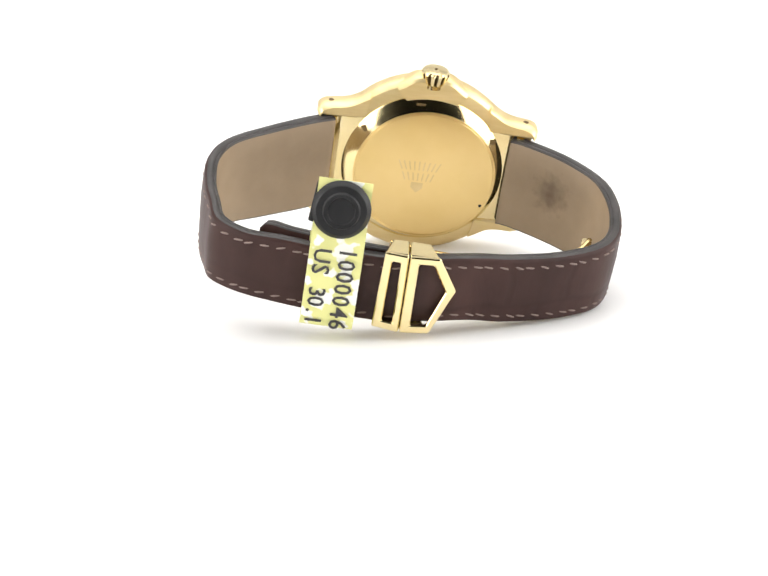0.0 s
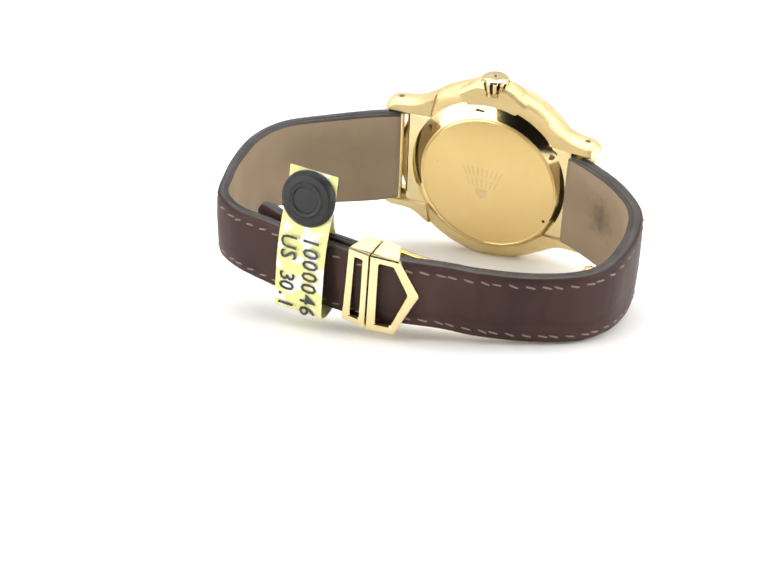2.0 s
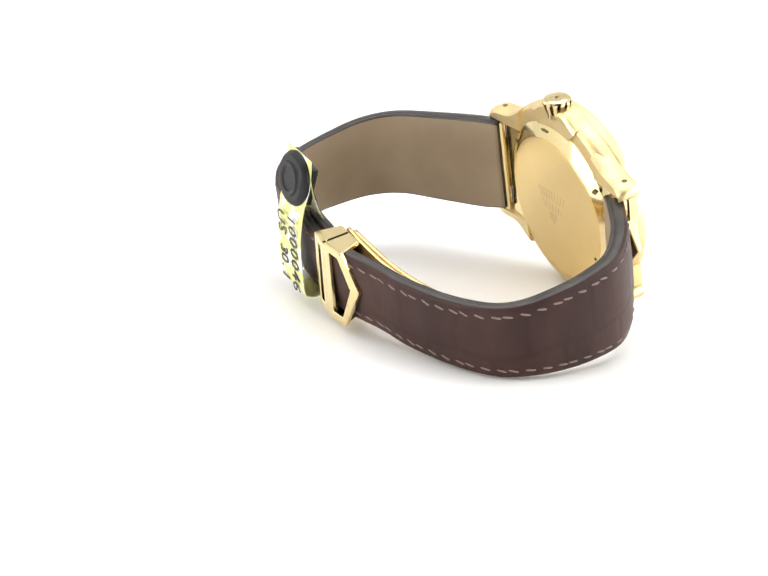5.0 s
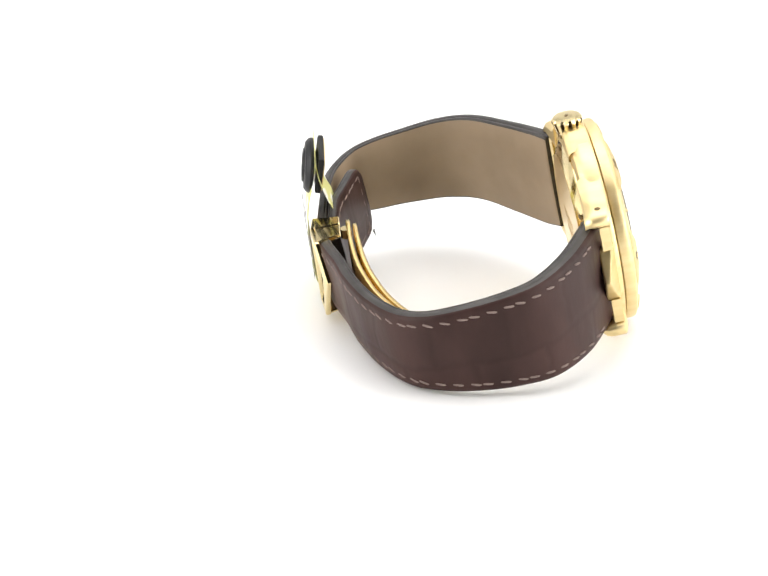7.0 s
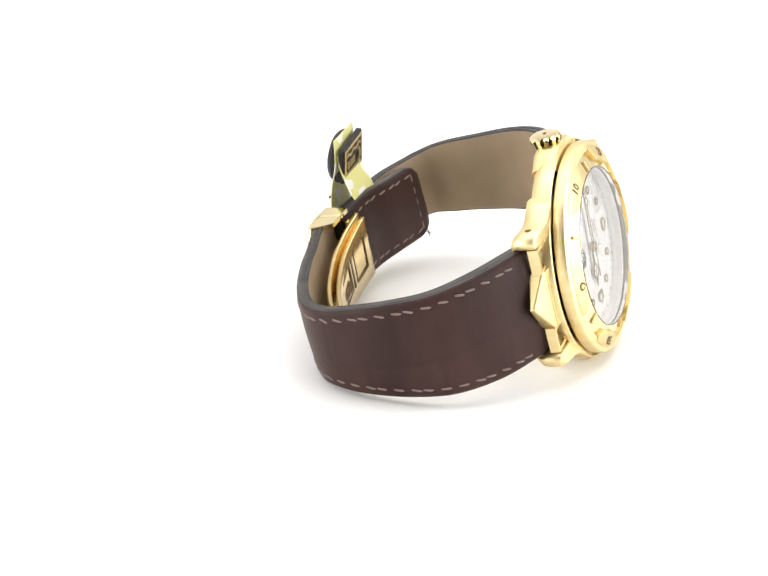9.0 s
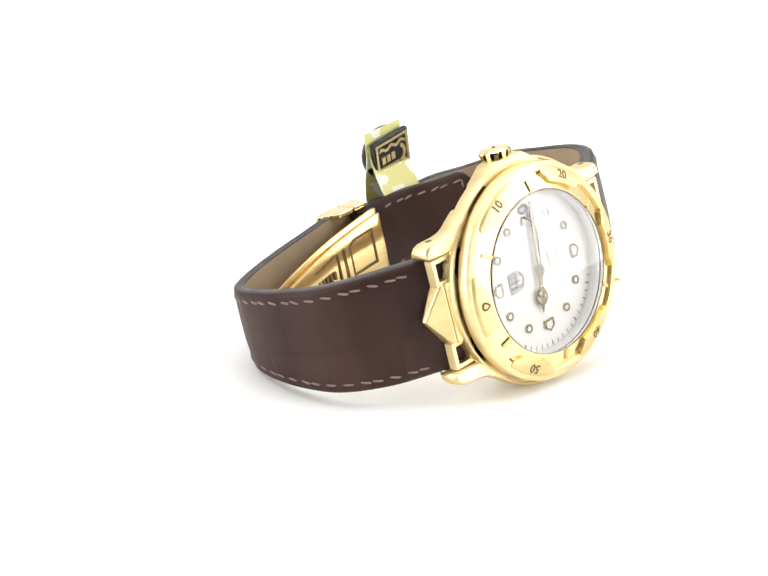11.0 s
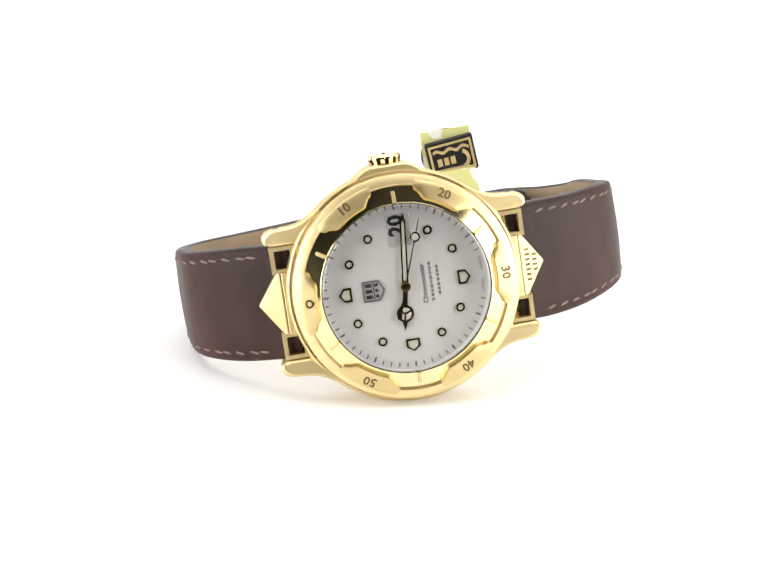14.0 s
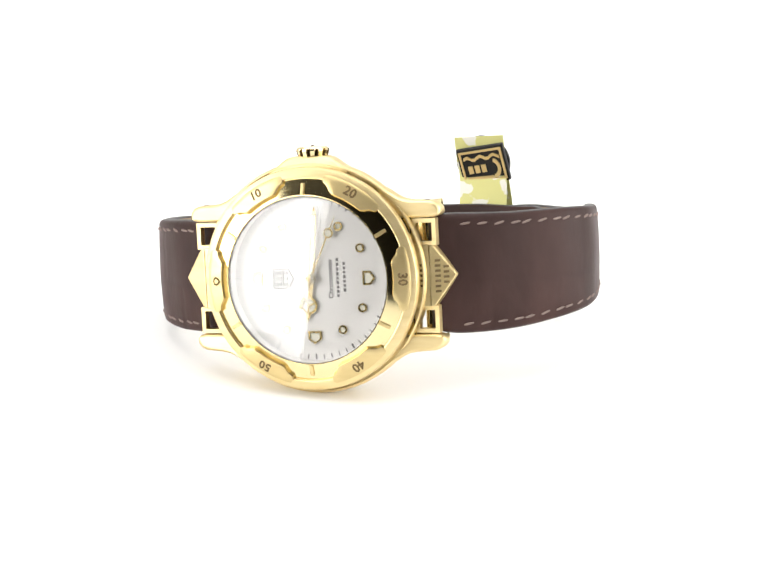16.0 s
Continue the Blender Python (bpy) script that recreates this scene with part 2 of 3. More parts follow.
def writing(name, words, size, place, m, parent, mat, depth=0.03, label="", spacing=1.0, bold=0.0):
    """Words in the built-in font, turned to a mesh, size in mm, at the pose m (mm) in the watch's space."""
    c = bpy.data.curves.new(name, "FONT")
    c.body, c.size, c.align_x, c.align_y, c.extrude, c.resolution_u, c.space_character, c.offset = words, size * MM, "CENTER", "CENTER", depth * MM, 2, spacing, bold * MM
    tmp = bpy.data.objects.new("tmp", c)
    me = bpy.data.meshes.new_from_object(tmp)
    bpy.data.objects.remove(tmp)
    bpy.data.curves.remove(c)
    me.name = name
    me.materials.clear()
    me.materials.append(mat)
    me.transform(Matrix.Translation(Vector(place) * MM) @ m)
    ob = new(name, me)
    hang(ob, parent)
    if label:
        ob["label"] = label
    return ob


def facing(right, up):
    """Turns flat writing so that it reads along right with its top towards up."""
    r, u = Vector(right).normalized(), Vector(up).normalized()
    n = r.cross(u)
    return Matrix(((r.x, u.x, n.x, 0), (r.y, u.y, n.y, 0), (r.z, u.z, n.z, 0), (0, 0, 0, 1)))


# ---- the place: a light tent with a white sheet swept up behind ----
def sweep_sheet():
    bm = bmesh.new()
    line = [(-0.42, 0.0), (0.30, 0.0)] + [(0.30 + 0.3 * math.sin(a), 0.3 - 0.3 * math.cos(a)) for a in (radians(9 * i) for i in range(1, 11))] + [(0.60, 0.62)]
    loft(bm, [[(x * 1000, y * 1000, z * 1000) for y, z in line] for x in (-1.2, 1.2)], closed=False)
    bmesh.ops.recalc_face_normals(bm, faces=bm.faces)
    me = bpy.data.meshes.new("ground")
    bm.to_mesh(me)
    bm.free()
    me.materials.append(SHEET)
    return tagged(new("ground", me), "seamless white photo sheet swept up behind the turntable", "photo backdrop", kind="structure")


def slab(name, lo, hi, mat, label, category):
    bm = bmesh.new()
    bmesh.ops.create_cube(bm, size=1)
    for q in bm.verts:
        q.co = Vector([(a + b) / 2 + c * (b - a) for a, b, c in zip(lo, hi, q.co)])
    me = bpy.data.meshes.new(name)
    bm.to_mesh(me)
    bm.free()
    me.materials.append(mat)
    return tagged(new(name, me), label, category, kind="structure")


sweep_sheet()
slab("wall_left", (-0.42, -0.20, 0.0), (-0.40, 0.64, 0.5), CLOTH, "white cloth side of a photo light tent", "wall")
slab("wall_right", (0.40, -0.20, 0.0), (0.42, 0.64, 0.5), CLOTH, "white cloth side of a photo light tent", "wall")
slab("ceiling", (-0.42, -0.20, 0.5), (0.42, 0.64, 0.52), CLOTH, "white cloth top of a photo light tent", "ceiling")
slab("floor", (-1.2, -1.65, -0.03), (1.2, -0.425, -0.01), DARK, "dark table top before the white sheet", "table top")
slab("wall_room", (-1.2, -1.65, 0.0), (1.2, -1.60, 1.6), DARK, "dark wall of the room behind the camera", "wall")


# ---- the watch ----
def strap_sheet(rows, inward, parent, name, label, thick, lining_name="lining", lining_label="", lining=LINING, closed_end=False, hide=LEATHER):
    """A padded strap along rows (x, y, top, bottom) of its outer face; inward: the side on which its thickness lies."""
    line = smooth_path(rows, 1.0)
    n = len(line)
    outer, inner, uvs, uvs_in, spots = [], [], [], [], []
    for i, (s, x, y, top, bot) in enumerate(line):
        a, b = line[max(i - 1, 0)], line[min(i + 1, n - 1)]
        d = Vector((b[1] - a[1], b[2] - a[2])).normalized()
        nx, ny = -d.y * inward, d.x * inward
        th = thick(s)
        mid, half = (top + bot) / 2, (top - bot) / 2
        if closed_end and i > n - 5:
            half *= (0.75, 0.93, 0.98, 1.0)[n - 1 - i]
        sec, suv = [], []
        for dz, dp in ((-1, 0.78), (-1, 0.40), (-0.985, 0.2), (-0.95, 0.06), (-0.9, 0.02), (-0.6, -0.05), (-0.2, -0.09), (0.2, -0.09), (0.6, -0.05), (0.9, 0.02), (0.95, 0.06), (0.985, 0.2), (1, 0.40), (1, 0.78)):
            swell = (0.16 * noise.noise(Vector((s * 0.17, dz * 0.8, len(rows)))) + 0.05 * noise.noise(Vector((s * 0.5, dz * 2, 3)))) * (1 - dz * dz) / th
            dp += swell
            sec.append((x + nx * dp * th, y + ny * dp * th, mid + dz * half))
            suv.append((s * MM, (mid + dz * half) * MM))
        outer.append(sec)
        uvs.append(suv)
        sec, suv = [], []
        for dz, dp in ((-1, 0.78), (-0.99, 0.95), (-0.96, 1.0), (-0.5, 1.03), (0, 1.04), (0.5, 1.03), (0.96, 1.0), (0.99, 0.95), (1, 0.78)):
            sec.append((x + nx * dp * th, y + ny * dp * th, mid + dz * half))
            suv.append((s * MM, (mid + dz * half) * MM))
        inner.append(sec)
        uvs_in.append(suv)
        spots.append((s, Vector((x, y, 0)), Vector((d.x, d.y, 0)), Vector((-nx, -ny, 0)), mid, half, th))
    bm = bmesh.new()
    loft(bm, outer, mat=[1, 1, 0, 0, 0, 0, 0, 0, 0, 0, 0, 1, 1, 1], uv=uvs)
    bmesh.ops.recalc_face_normals(bm, faces=bm.faces)
    strap = part(name, bm, [hide, EDGE], parent, label)
    bm = bmesh.new()
    loft(bm, inner, mat=[1, 1, 0, 0, 0, 0, 1, 1, 1], uv=uvs_in)
    bmesh.ops.recalc_face_normals(bm, faces=bm.faces)
    part(lining_name, bm, [lining, EDGE], strap, lining_label)
    return strap, spots


def thread_mesh():
    bm = bmesh.new()
    rings = []
    for x, r in ((-0.92, 0.04), (-0.76, 0.15), (-0.4, 0.21), (0.4, 0.21), (0.76, 0.15), (0.92, 0.04)):
        rings.append([(x, r * 0.8 * math.cos(a) - 0.05, r * math.sin(a)) for a in (math.pi * k / 3 for k in range(6))])
    loft(bm, rings)
    bmesh.ops.recalc_face_normals(bm, faces=bm.faces)
    me = bpy.data.meshes.new("stitch")
    bm.to_mesh(me)
    bm.free()
    me.materials.append(THREAD)
    return me


STITCH = thread_mesh()


def stitches(strap, spots, start, stop, pitch=2.7, inset=1.7):
    """A row of stitches along both edges of a strap."""
    rng = random.Random(7)
    run = [q[0] for q in spots]
    for side in (1, -1):
        s = start
        while s < stop:
            i = min(range(len(run)), key=lambda k: abs(run[k] - s))
            _, at, along, out, mid, half, th = spots[i]
            m = Matrix.Identity(4)
            up = Vector((0, 0, 1))
            tilt = rng.uniform(0.08, 0.36)
            d = (along + up * (tilt + (spots[min(i + 1, len(spots) - 1)][4] - spots[i - 1][4]) / 2)).normalized()
            z = d.cross(out).normalized()
            place = (at + out * (0.03 * th) + up * (mid + side * (half - inset))) * MM
            for r in range(3):
                m[r][0], m[r][1], m[r][2], m[r][3] = d[r], out[r], z[r], place[r]
            o = new("stitch", STITCH)
            o.parent = strap
            o.matrix_basis = m
            s += pitch


def wristwatch():
    root = new("wristwatch")
    root.matrix_basis = BASE
    tagged(root, "gold wristwatch with silver dial and brown leather strap, standing sideways", "wristwatch")

    # round case under the bezel
    bm = lathe([(13.0, -4.5), (17.6, -4.5), (18.7, -4.2), (19.35, -3.5), (19.6, -2.8), (19.6, -1.1), (19.4, -0.65), (19.15, -0.5), (19.08, -0.55), (19.06, -1.4), (13.0, -1.4)])
    case = part("case", bm, BRUSHED, root, "softly brushed gold case")
    part("mid_plate", plate([(-17.3, -10.2), (17.3, -10.2), (17.3, 10.2), (-17.3, 10.2)], -4.7, -1.2, None, 0.3), GOLD, case)
    horn = [(12.6, 9.7), (20.9, 9.7), (21.75, 9.9), (22.2, 10.5), (22.15, 11.3), (21.6, 12.0), (20.6, 12.4), (19.0, 12.5), (17.5, 12.6), (16.2, 12.85), (15.1, 13.3), (14.2, 13.85), (13.2, 14.5), (12.0, 15.2)]
    for sx in (1, -1):
        for sz in (1, -1):
            # one lug: a straight horn with rounded end, drooping towards the strap
            rings = []
            for y, inset in ((-0.55, 0.42), (-0.72, 0.15), (-1.0, 0.0), (-3.3, 0.0), (-4.3, 0.2), (-4.9, 0.7)):
                rings.append([(sx * (x - (inset if x > 20 else 0)), y - max(0, x - 15.5) ** 1.4 * 0.065, sz * (z + (inset if z < 10 else -inset))) for x, z in horn])
            bm = bmesh.new()
            loft(bm, rings)
            finish(bm)
            part("lug", bm, BRUSHED, case, "straight gold lug with a rounded end")
    # small shoulder under the crown
    ridge = [(-7.0, 18.0), (-5.6, 18.85), (-4.6, 19.6), (-3.8, 20.1), (-2.8, 20.35), (2.8, 20.35), (3.8, 20.1), (4.6, 19.6), (5.6, 18.85), (7.0, 18.0), (5.0, 16.0), (-5.0, 16.0)]
    shoulder = bmesh.new()
    loft(shoulder, [[(x * (1 - 0.03 * drop), y, z - drop) for x, z in ridge] for y, drop in ((-0.55, 0.4), (-0.75, 0.12), (-1.1, 0.0), (-3.9, 0.0), (-4.5, 0.3), (-4.9, 0.9))])
    finish(shoulder)
    part("crown_shoulder", shoulder, BRUSHED, case, "gold shoulder under the crown")

    # strap bars' holes on the lugs' outer sides: dark discs painted as their shade
    for sx in (1, -1):
        for sz in (1, -1):
            b = bmesh.new()
            loft(b, [[(sx * 19.6 + 0.55 * math.cos(t), -3.0 + 0.55 * math.sin(t), sz * z) for t in (math.pi * k / 8 for k in range(16))] for z in (12.0, 12.5)])
            finish(b)
            part("bar_hole_shade", b, ENGRAVED_SHADE, case)

    # caseback: a broad polished bevel round a flat disc
    bm = bmesh.new()
    rings = []
    for x, z, r, y in ((0.2, 0.0, 16.4, -4.3), (0.2, 0.0, 16.35, -4.65), (0.22, -0.03, 16.25, -4.75), (0.78, -0.63, 14.45, -6.0), (0.8, -0.65, 14.3, -6.08), (0.8, -0.65, 14.15, -6.08), (0.8, -0.65, 14.0, -5.98), (0.8, -0.65, 13.85, -6.06), (0.8, -0.65, 7.0, -6.08), (0.8, -0.65, 0.01, -6.08)):
        rings.append([(x + r * math.cos(t), y, z + r * math.sin(t)) for t in (2 * math.pi * k / 96 for k in range(96))])
    loft(bm, rings)
    bmesh.ops.recalc_face_normals(bm, faces=bm.faces)
    for e in bm.edges:
        e.smooth = not (len(e.link_faces) == 2 and e.calc_face_angle(0) > radians(14))
    for f in bm.faces:
        f.material_index = 1 if f.calc_center_median().y > -5.8 * MM else 0
    back = part("caseback", bm, [BACK, GOLD], root, "satin gold screw-down back with faint engraving")
    notch = part("notch", plate([(-0.9, -0.45), (0.9, -0.45), (0.9, 0.45), (-0.9, 0.45)], -0.15, 0.15, None, 0.08), ENGRAVED_SHADE, back)
    notch.matrix_basis = Matrix.Translation((-2.0 * MM, -5.36 * MM, 14.75 * MM)) @ Matrix.Rotation(radians(27), 4, "X")
    repeat(notch, "notch", Matrix.Translation((13.2 * MM, -5.42 * MM, 8.0 * MM)) @ Matrix.Rotation(radians(-56), 4, "Y") @ Matrix.Rotation(radians(24), 4, "X"))
    repeat(notch, "notch", Matrix.Translation((-12.4 * MM, -5.4 * MM, 8.0 * MM)) @ Matrix.Rotation(radians(56), 4, "Y") @ Matrix.Rotation(radians(22), 4, "X"))
    b = bmesh.new()
    loft(b, [[(13.1 + 0.33 * math.cos(t), y, -6.2 + 0.33 * math.sin(t)) for t in (math.pi * k / 6 for k in range(12))] for y in (-5.95, -6.11)])
    finish(b)
    part("punch_mark", b, PLASTIC, back, "tiny dark punch mark")
    emblem(back)

    bezel(root)
    dial(root)
    sweep = hand_set(root)

    # crystal
    prof = [(13.95, 2.4), (13.93, 2.95), (13.7, 3.1), (10, 3.2), (5, 3.25), (0.01, 3.27)]
    dome = lathe(prof)
    bmesh.ops.delete(dome, geom=[f for f in dome.faces if len(f.verts) > 4 and f.calc_center_median().y < 2.6 * MM], context="FACES_ONLY")
    crystal = part("crystal", dome, GLASS, root, "clear domed sapphire crystal")
    crystal.visible_shadow = False
    under = bmesh.new()
    loft(under, [[(r * math.cos(t), 2.5, -r * math.sin(t)) for t in (math.pi * k / 36 for k in range(72))] for r in (13.9, 0.01)], caps=False)
    under = part("crystal_underside", under, GLASS, crystal, "inner face of the crystal")
    under.visible_shadow = False
    lens = plate([(-2.1, 7.0), (2.1, 7.0), (2.1, 12.6), (-2.1, 12.6)], 3.05, 3.6, None, 0.25)
    lens = part("date_lens", lens, LENS, crystal, "small square magnifier over the date")
    lens.visible_shadow = False

    crown(root)
    for sx in (1, -1):
        end_link(root, sx)
    straps(root)
    SEAT[0] = FRAME @ CLASP
    clasp(root)
    return root, sweep


def emblem(back):
    """The faint engraving in the middle of the back: two fans of strokes over a shield."""
    for z0, n, tall in ((0.4, 9, 2.0), (-2.0, 7, 1.8)):
        for k in range(n):
            x = (k - (n - 1) / 2) * 0.85 - 0.4
            b = plate([(x - 0.14, z0), (x + 0.14, z0), (x * 1.25 + 0.2, z0 + tall), (x * 1.25 - 0.1, z0 + tall)], -6.115, -6.0)
            part("engraved_stroke", b, EMBOSSED, back)
    part("engraved_shield", plate([(-1.6, -2.4), (0.8, -2.4), (0.8, -3.6), (-0.4, -4.8), (-1.6, -3.6)], -6.115, -6.0), EMBOSSED, back)


def cone(x, z):
    """Height of the bezel's outer ring and tabs, sloping down outwards."""
    return 2.0 + (18.1 - math.hypot(x, z)) * 0.36


def bezel(root):
    profile = [(14.0, 0.2), (18.3, -0.35), (18.65, -0.15), (18.75, 0.3), (18.75, 1.35), (18.6, 1.7), (18.1, 2.0), (17.2, 2.3), (17.08, 2.27), (17.02, 1.85), (16.9, 1.84), (16.84, 1.86), (14.3, 2.82), (14.22, 2.85), (14.15, 2.9), (14.05, 2.9), (14.0, 2.8)]
    ring = lathe(profile, closed=True)
    for f in ring.faces:
        c = f.calc_center_median() / MM
        f.material_index = 1 if math.hypot(c.x, c.z) > 16.95 else 0
    ob = part("bezel", ring, [GOLD, BRUSHED], root, "gold turning bezel, mirror-polished between raised numeral tabs")
    # ring added to draw the dark line along the crystal's edge
    part("dark_edge_ring", lathe([(13.98, 2.0), (14.06, 2.0), (14.06, 3.0), (13.98, 3.0)], closed=True), DARK_GOLD, ob, "thin dark ring round the crystal")
    # six raised tabs with flared ends
    widths = ((15.15, 8.6), (15.22, 10.8), (15.5, 12.4), (15.85, 13.5), (16.25, 15.0), (16.6, 17.4), (17.1, 18.0), (17.55, 17.6), (17.85, 16.6))
    for k in range(6):
        a = radians(60 * k)
        c, s = math.cos(a), math.sin(a)
        b = bmesh.new()
        top = []
        for i, (r, w) in enumerate(widths):
            row = []
            for j in range(13):
                x, z = polar(r, 60 * k + w * (j - 6) / 6)
                edge = 0.14 if i in (0, len(widths) - 1) or j in (0, 12) else 0.0
                row.append((x, cone(x, z) + 0.24 - edge, z))
            top.append(row)
        grid = loft(b, top, closed=False)
        rim_verts = grid[0] + [row[-1] for row in grid[1:]] + grid[-1][-2::-1] + [row[0] for row in grid[-2:0:-1]]
        low = [b.verts.new((q.co.x, 1.5 * MM, q.co.z)) for q in rim_verts]
        for i in range(len(low)):
            j = (i + 1) % len(low)
            b.faces.new((rim_verts[i], rim_verts[j], low[j], low[i]))
        finish(b)
        tab = part("numeral_tab", b, SATIN, ob, "satin gold tab of the bezel")
        up = Vector((c * 0.941, -0.339, s * 0.941))
        right = Vector((-s, 0, c))
        place = Vector((16.6 * c, cone(16.6, 0) + 0.25, 16.6 * s))
        if k:
            writing("numeral", str(10 * k), 2.2, place, facing(right, up), tab, ENGRAVED_SHADE, 0.05, "engraved bezel numeral", 1.0, 0.05)
        else:
            drop = [(15.3, 0.0), (15.8, 0.6), (16.3, 0.8), (16.75, 0.55), (16.9, 0.0), (16.75, -0.55), (16.3, -0.8), (15.8, -0.6)]
            hole = [(16.2 + (x - 16.2) * 0.5, z * 0.5) for x, z in drop]
            part("drop_mark", plate(drop, 2.0, 0, None, 0.06, top=lambda x, z: cone(x, z) + 0.33), DARK_GOLD, tab, "drop-shaped mark at twelve")
            part("drop_fill", plate(hole, 2.0, 0, None, 0.03, top=lambda x, z: cone(x, z) + 0.4), SATIN, tab, "gold middle of the drop mark")
    # short bars between the tabs
    for k in range(6):
        a = radians(30 + 60 * k)
        c, s = math.cos(a), math.sin(a)
        bar = [(14.25, -0.3), (16.1, -0.3), (16.1, 0.3), (14.25, 0.3)]
        b = plate([(x * c - z * s, x * s + z * c) for x, z in bar], 1.6, 0, None, 0.08, top=lambda x, z: cone(x, z) - 0.22)
        part("minute_bar", b, SATIN, ob, "short gold bar of the bezel")


def pentagon(x, z, w, h, turn):
    """A shield-shaped outline with its point towards the angle turn."""
    a = radians(turn)
    c, s = math.cos(a), math.sin(a)
    pts = [(-h * 0.5, -w * 0.5), (h * 0.12, -w * 0.5), (h * 0.5, 0), (h * 0.12, w * 0.5), (-h * 0.5, w * 0.5)]
    return [(x + p * c - q * s, z + p * s + q * c) for p, q in pts]


def rim(outer, inner, y0, y1):
    """A flat frame between two outlines of equal count."""
    bm = bmesh.new()
    rings = [[(x, y0, z) for x, z in outer], [(x, y1, z) for x, z in outer], [(x, y1, z) for x, z in inner], [(x, y0, z) for x, z in inner]]
    loft(bm, rings + rings[:1], caps=False, smooth=False)
    bmesh.ops.remove_doubles(bm, verts=bm.verts, dist=1e-8)
    return finish(bm)


def dial(root):
    face = part("dial", lathe([(14.3, -0.5), (14.3, -0.02), (14.25, 0.0), (0.01, 0.0)], 72), SILVER, root, "silver dial with applied gold markers")
    part("inner_ring", lathe([(14.3, 0.0), (14.1, 2.0), (13.98, 2.0), (13.9, 0.05)], 72, closed=True), SILVER, face, "silver ring round the dial")
    # minute track
    for k in range(60):
        c, s = polar(1, 6 * k)
        b = bmesh.new()
        if 27 < k < 33:
            continue
        w, r0 = (0.11, 12.95) if k % 5 else (0.17, 12.8)
        plate([(r0 * c + w * s, r0 * s - w * c), (13.7 * c + w * s, 13.7 * s - w * c), (13.7 * c - w * s, 13.7 * s + w * c), (r0 * c - w * s, r0 * s + w * c)], 0.0, 0.03, b)
        part("minute_tick", b, GREY_INK, face)
    # hour markers
    for hour in range(1, 13):
        a = 30 * hour
        x, z = polar(10.0, a)
        if hour == 3:
            continue
        if hour in (6, 9, 12):
            m = part("hour_marker", rim(pentagon(x, z, 2.35, 2.15, a), pentagon(x, z, 1.7, 1.55, a), 0, 0.35), DIMMED_MARKER_GOLD, face, "shield-shaped gold hour marker")
            part("lume", plate(pentagon(x, z, 1.65, 1.5, a), 0, 0.2), LUME, m, "cream filling")
        else:
            ring = [(x + p, z + q) for p, q in arc(0.76, 0, 345, 23)]
            hole = [(x + p, z + q) for p, q in arc(0.46, 0, 345, 23)]
            m = part("hour_marker", rim(ring, hole, 0, 0.35), DIMMED_MARKER_GOLD, face, "round gold hour marker")
            part("lume", plate([(x + p, z + q) for p, q in arc(0.46, 0, 345, 15)], 0, 0.2), LUME, m, "cream filling")
    # date
    win = part("date_window", rim([(-1.75, 8.1), (1.75, 8.1), (1.75, 12.2), (-1.75, 12.2)], [(-1.5, 8.35), (1.5, 8.35), (1.5, 11.95), (-1.5, 11.95)], 0, 0.12), SILVER, face, "square date opening")
    part("date_card", plate([(-1.55, 8.3), (1.55, 8.3), (1.55, 12.0), (-1.55, 12.0)], 0.005, 0.02), WHITE, win, "white date card")
    writing("date_number", "20", 3.5, (0, 0.05, 10.15), facing((0, 0, 1), (1, 0, 0)), win, INK, 0.02, "black date number", 1.0, 0.12)
    # emblem plate towards twelve, drawn as plain shapes
    x = 5.2
    e = part("emblem", rim([(x + 1.9, -1.75), (x + 1.9, 1.75), (x - 0.9, 1.75), (x - 1.9, 0), (x - 0.9, -1.75)], [(x + 1.65, -1.5), (x + 1.65, 1.5), (x - 0.8, 1.5), (x - 1.55, 0), (x - 0.8, -1.5)], 0, 0.3), GREY_INK, face, "applied shield-shaped maker's emblem")
    part("emblem_bar", plate([(x + 0.15, -1.35), (x + 0.15, 1.35), (x - 0.05, 1.35), (x - 0.05, -1.35)], 0, 0.2), GREY_INK, e)
    for z in (-0.95, 0.0, 0.95):
        part("emblem_block", plate([(x + 0.35, z - 0.3), (x + 1.4, z - 0.3), (x + 1.4, z + 0.3), (x + 0.35, z + 0.3)], 0, 0.2), INK, e)
        part("emblem_block", plate([(x - 0.2, z - 0.25), (x - 0.75, z - 0.22), (x - 0.75, z + 0.22), (x - 0.2, z + 0.25)], 0, 0.2), INK, e)
    # lettering towards six
    writing("dial_text", "Chronometer", 1.18, (-3.2, 0.02, -0.1), facing((0, 0, 1), (1, 0, 0)), face, GREY_INK, 0.012, "", 1.0, 0.03)
    for x, w in ((-4.45, 6.4), (-5.65, 4.6)):
        z = -w / 2
        rng = random.Random(int(w * 10))
        while z < w / 2:
            d = rng.uniform(0.35, 0.6)
            part("text_bar", plate([(x - 0.22, z), (x + 0.22, z), (x + 0.22, z + d), (x - 0.22, z + d)], 0.0, 0.03), GREY_INK, face)
            z += d + 0.25
    for a in (171.5, 188.5):
        c, s = polar(1, a)
        writing("dial_text", "SWISS" if a > 180 else "MADE", 0.85, (13.2 * c, 0.02, 13.2 * s), facing(Vector((s, 0, -c)), Vector((-c, 0, -s))), face, GREY_INK, 0.012)


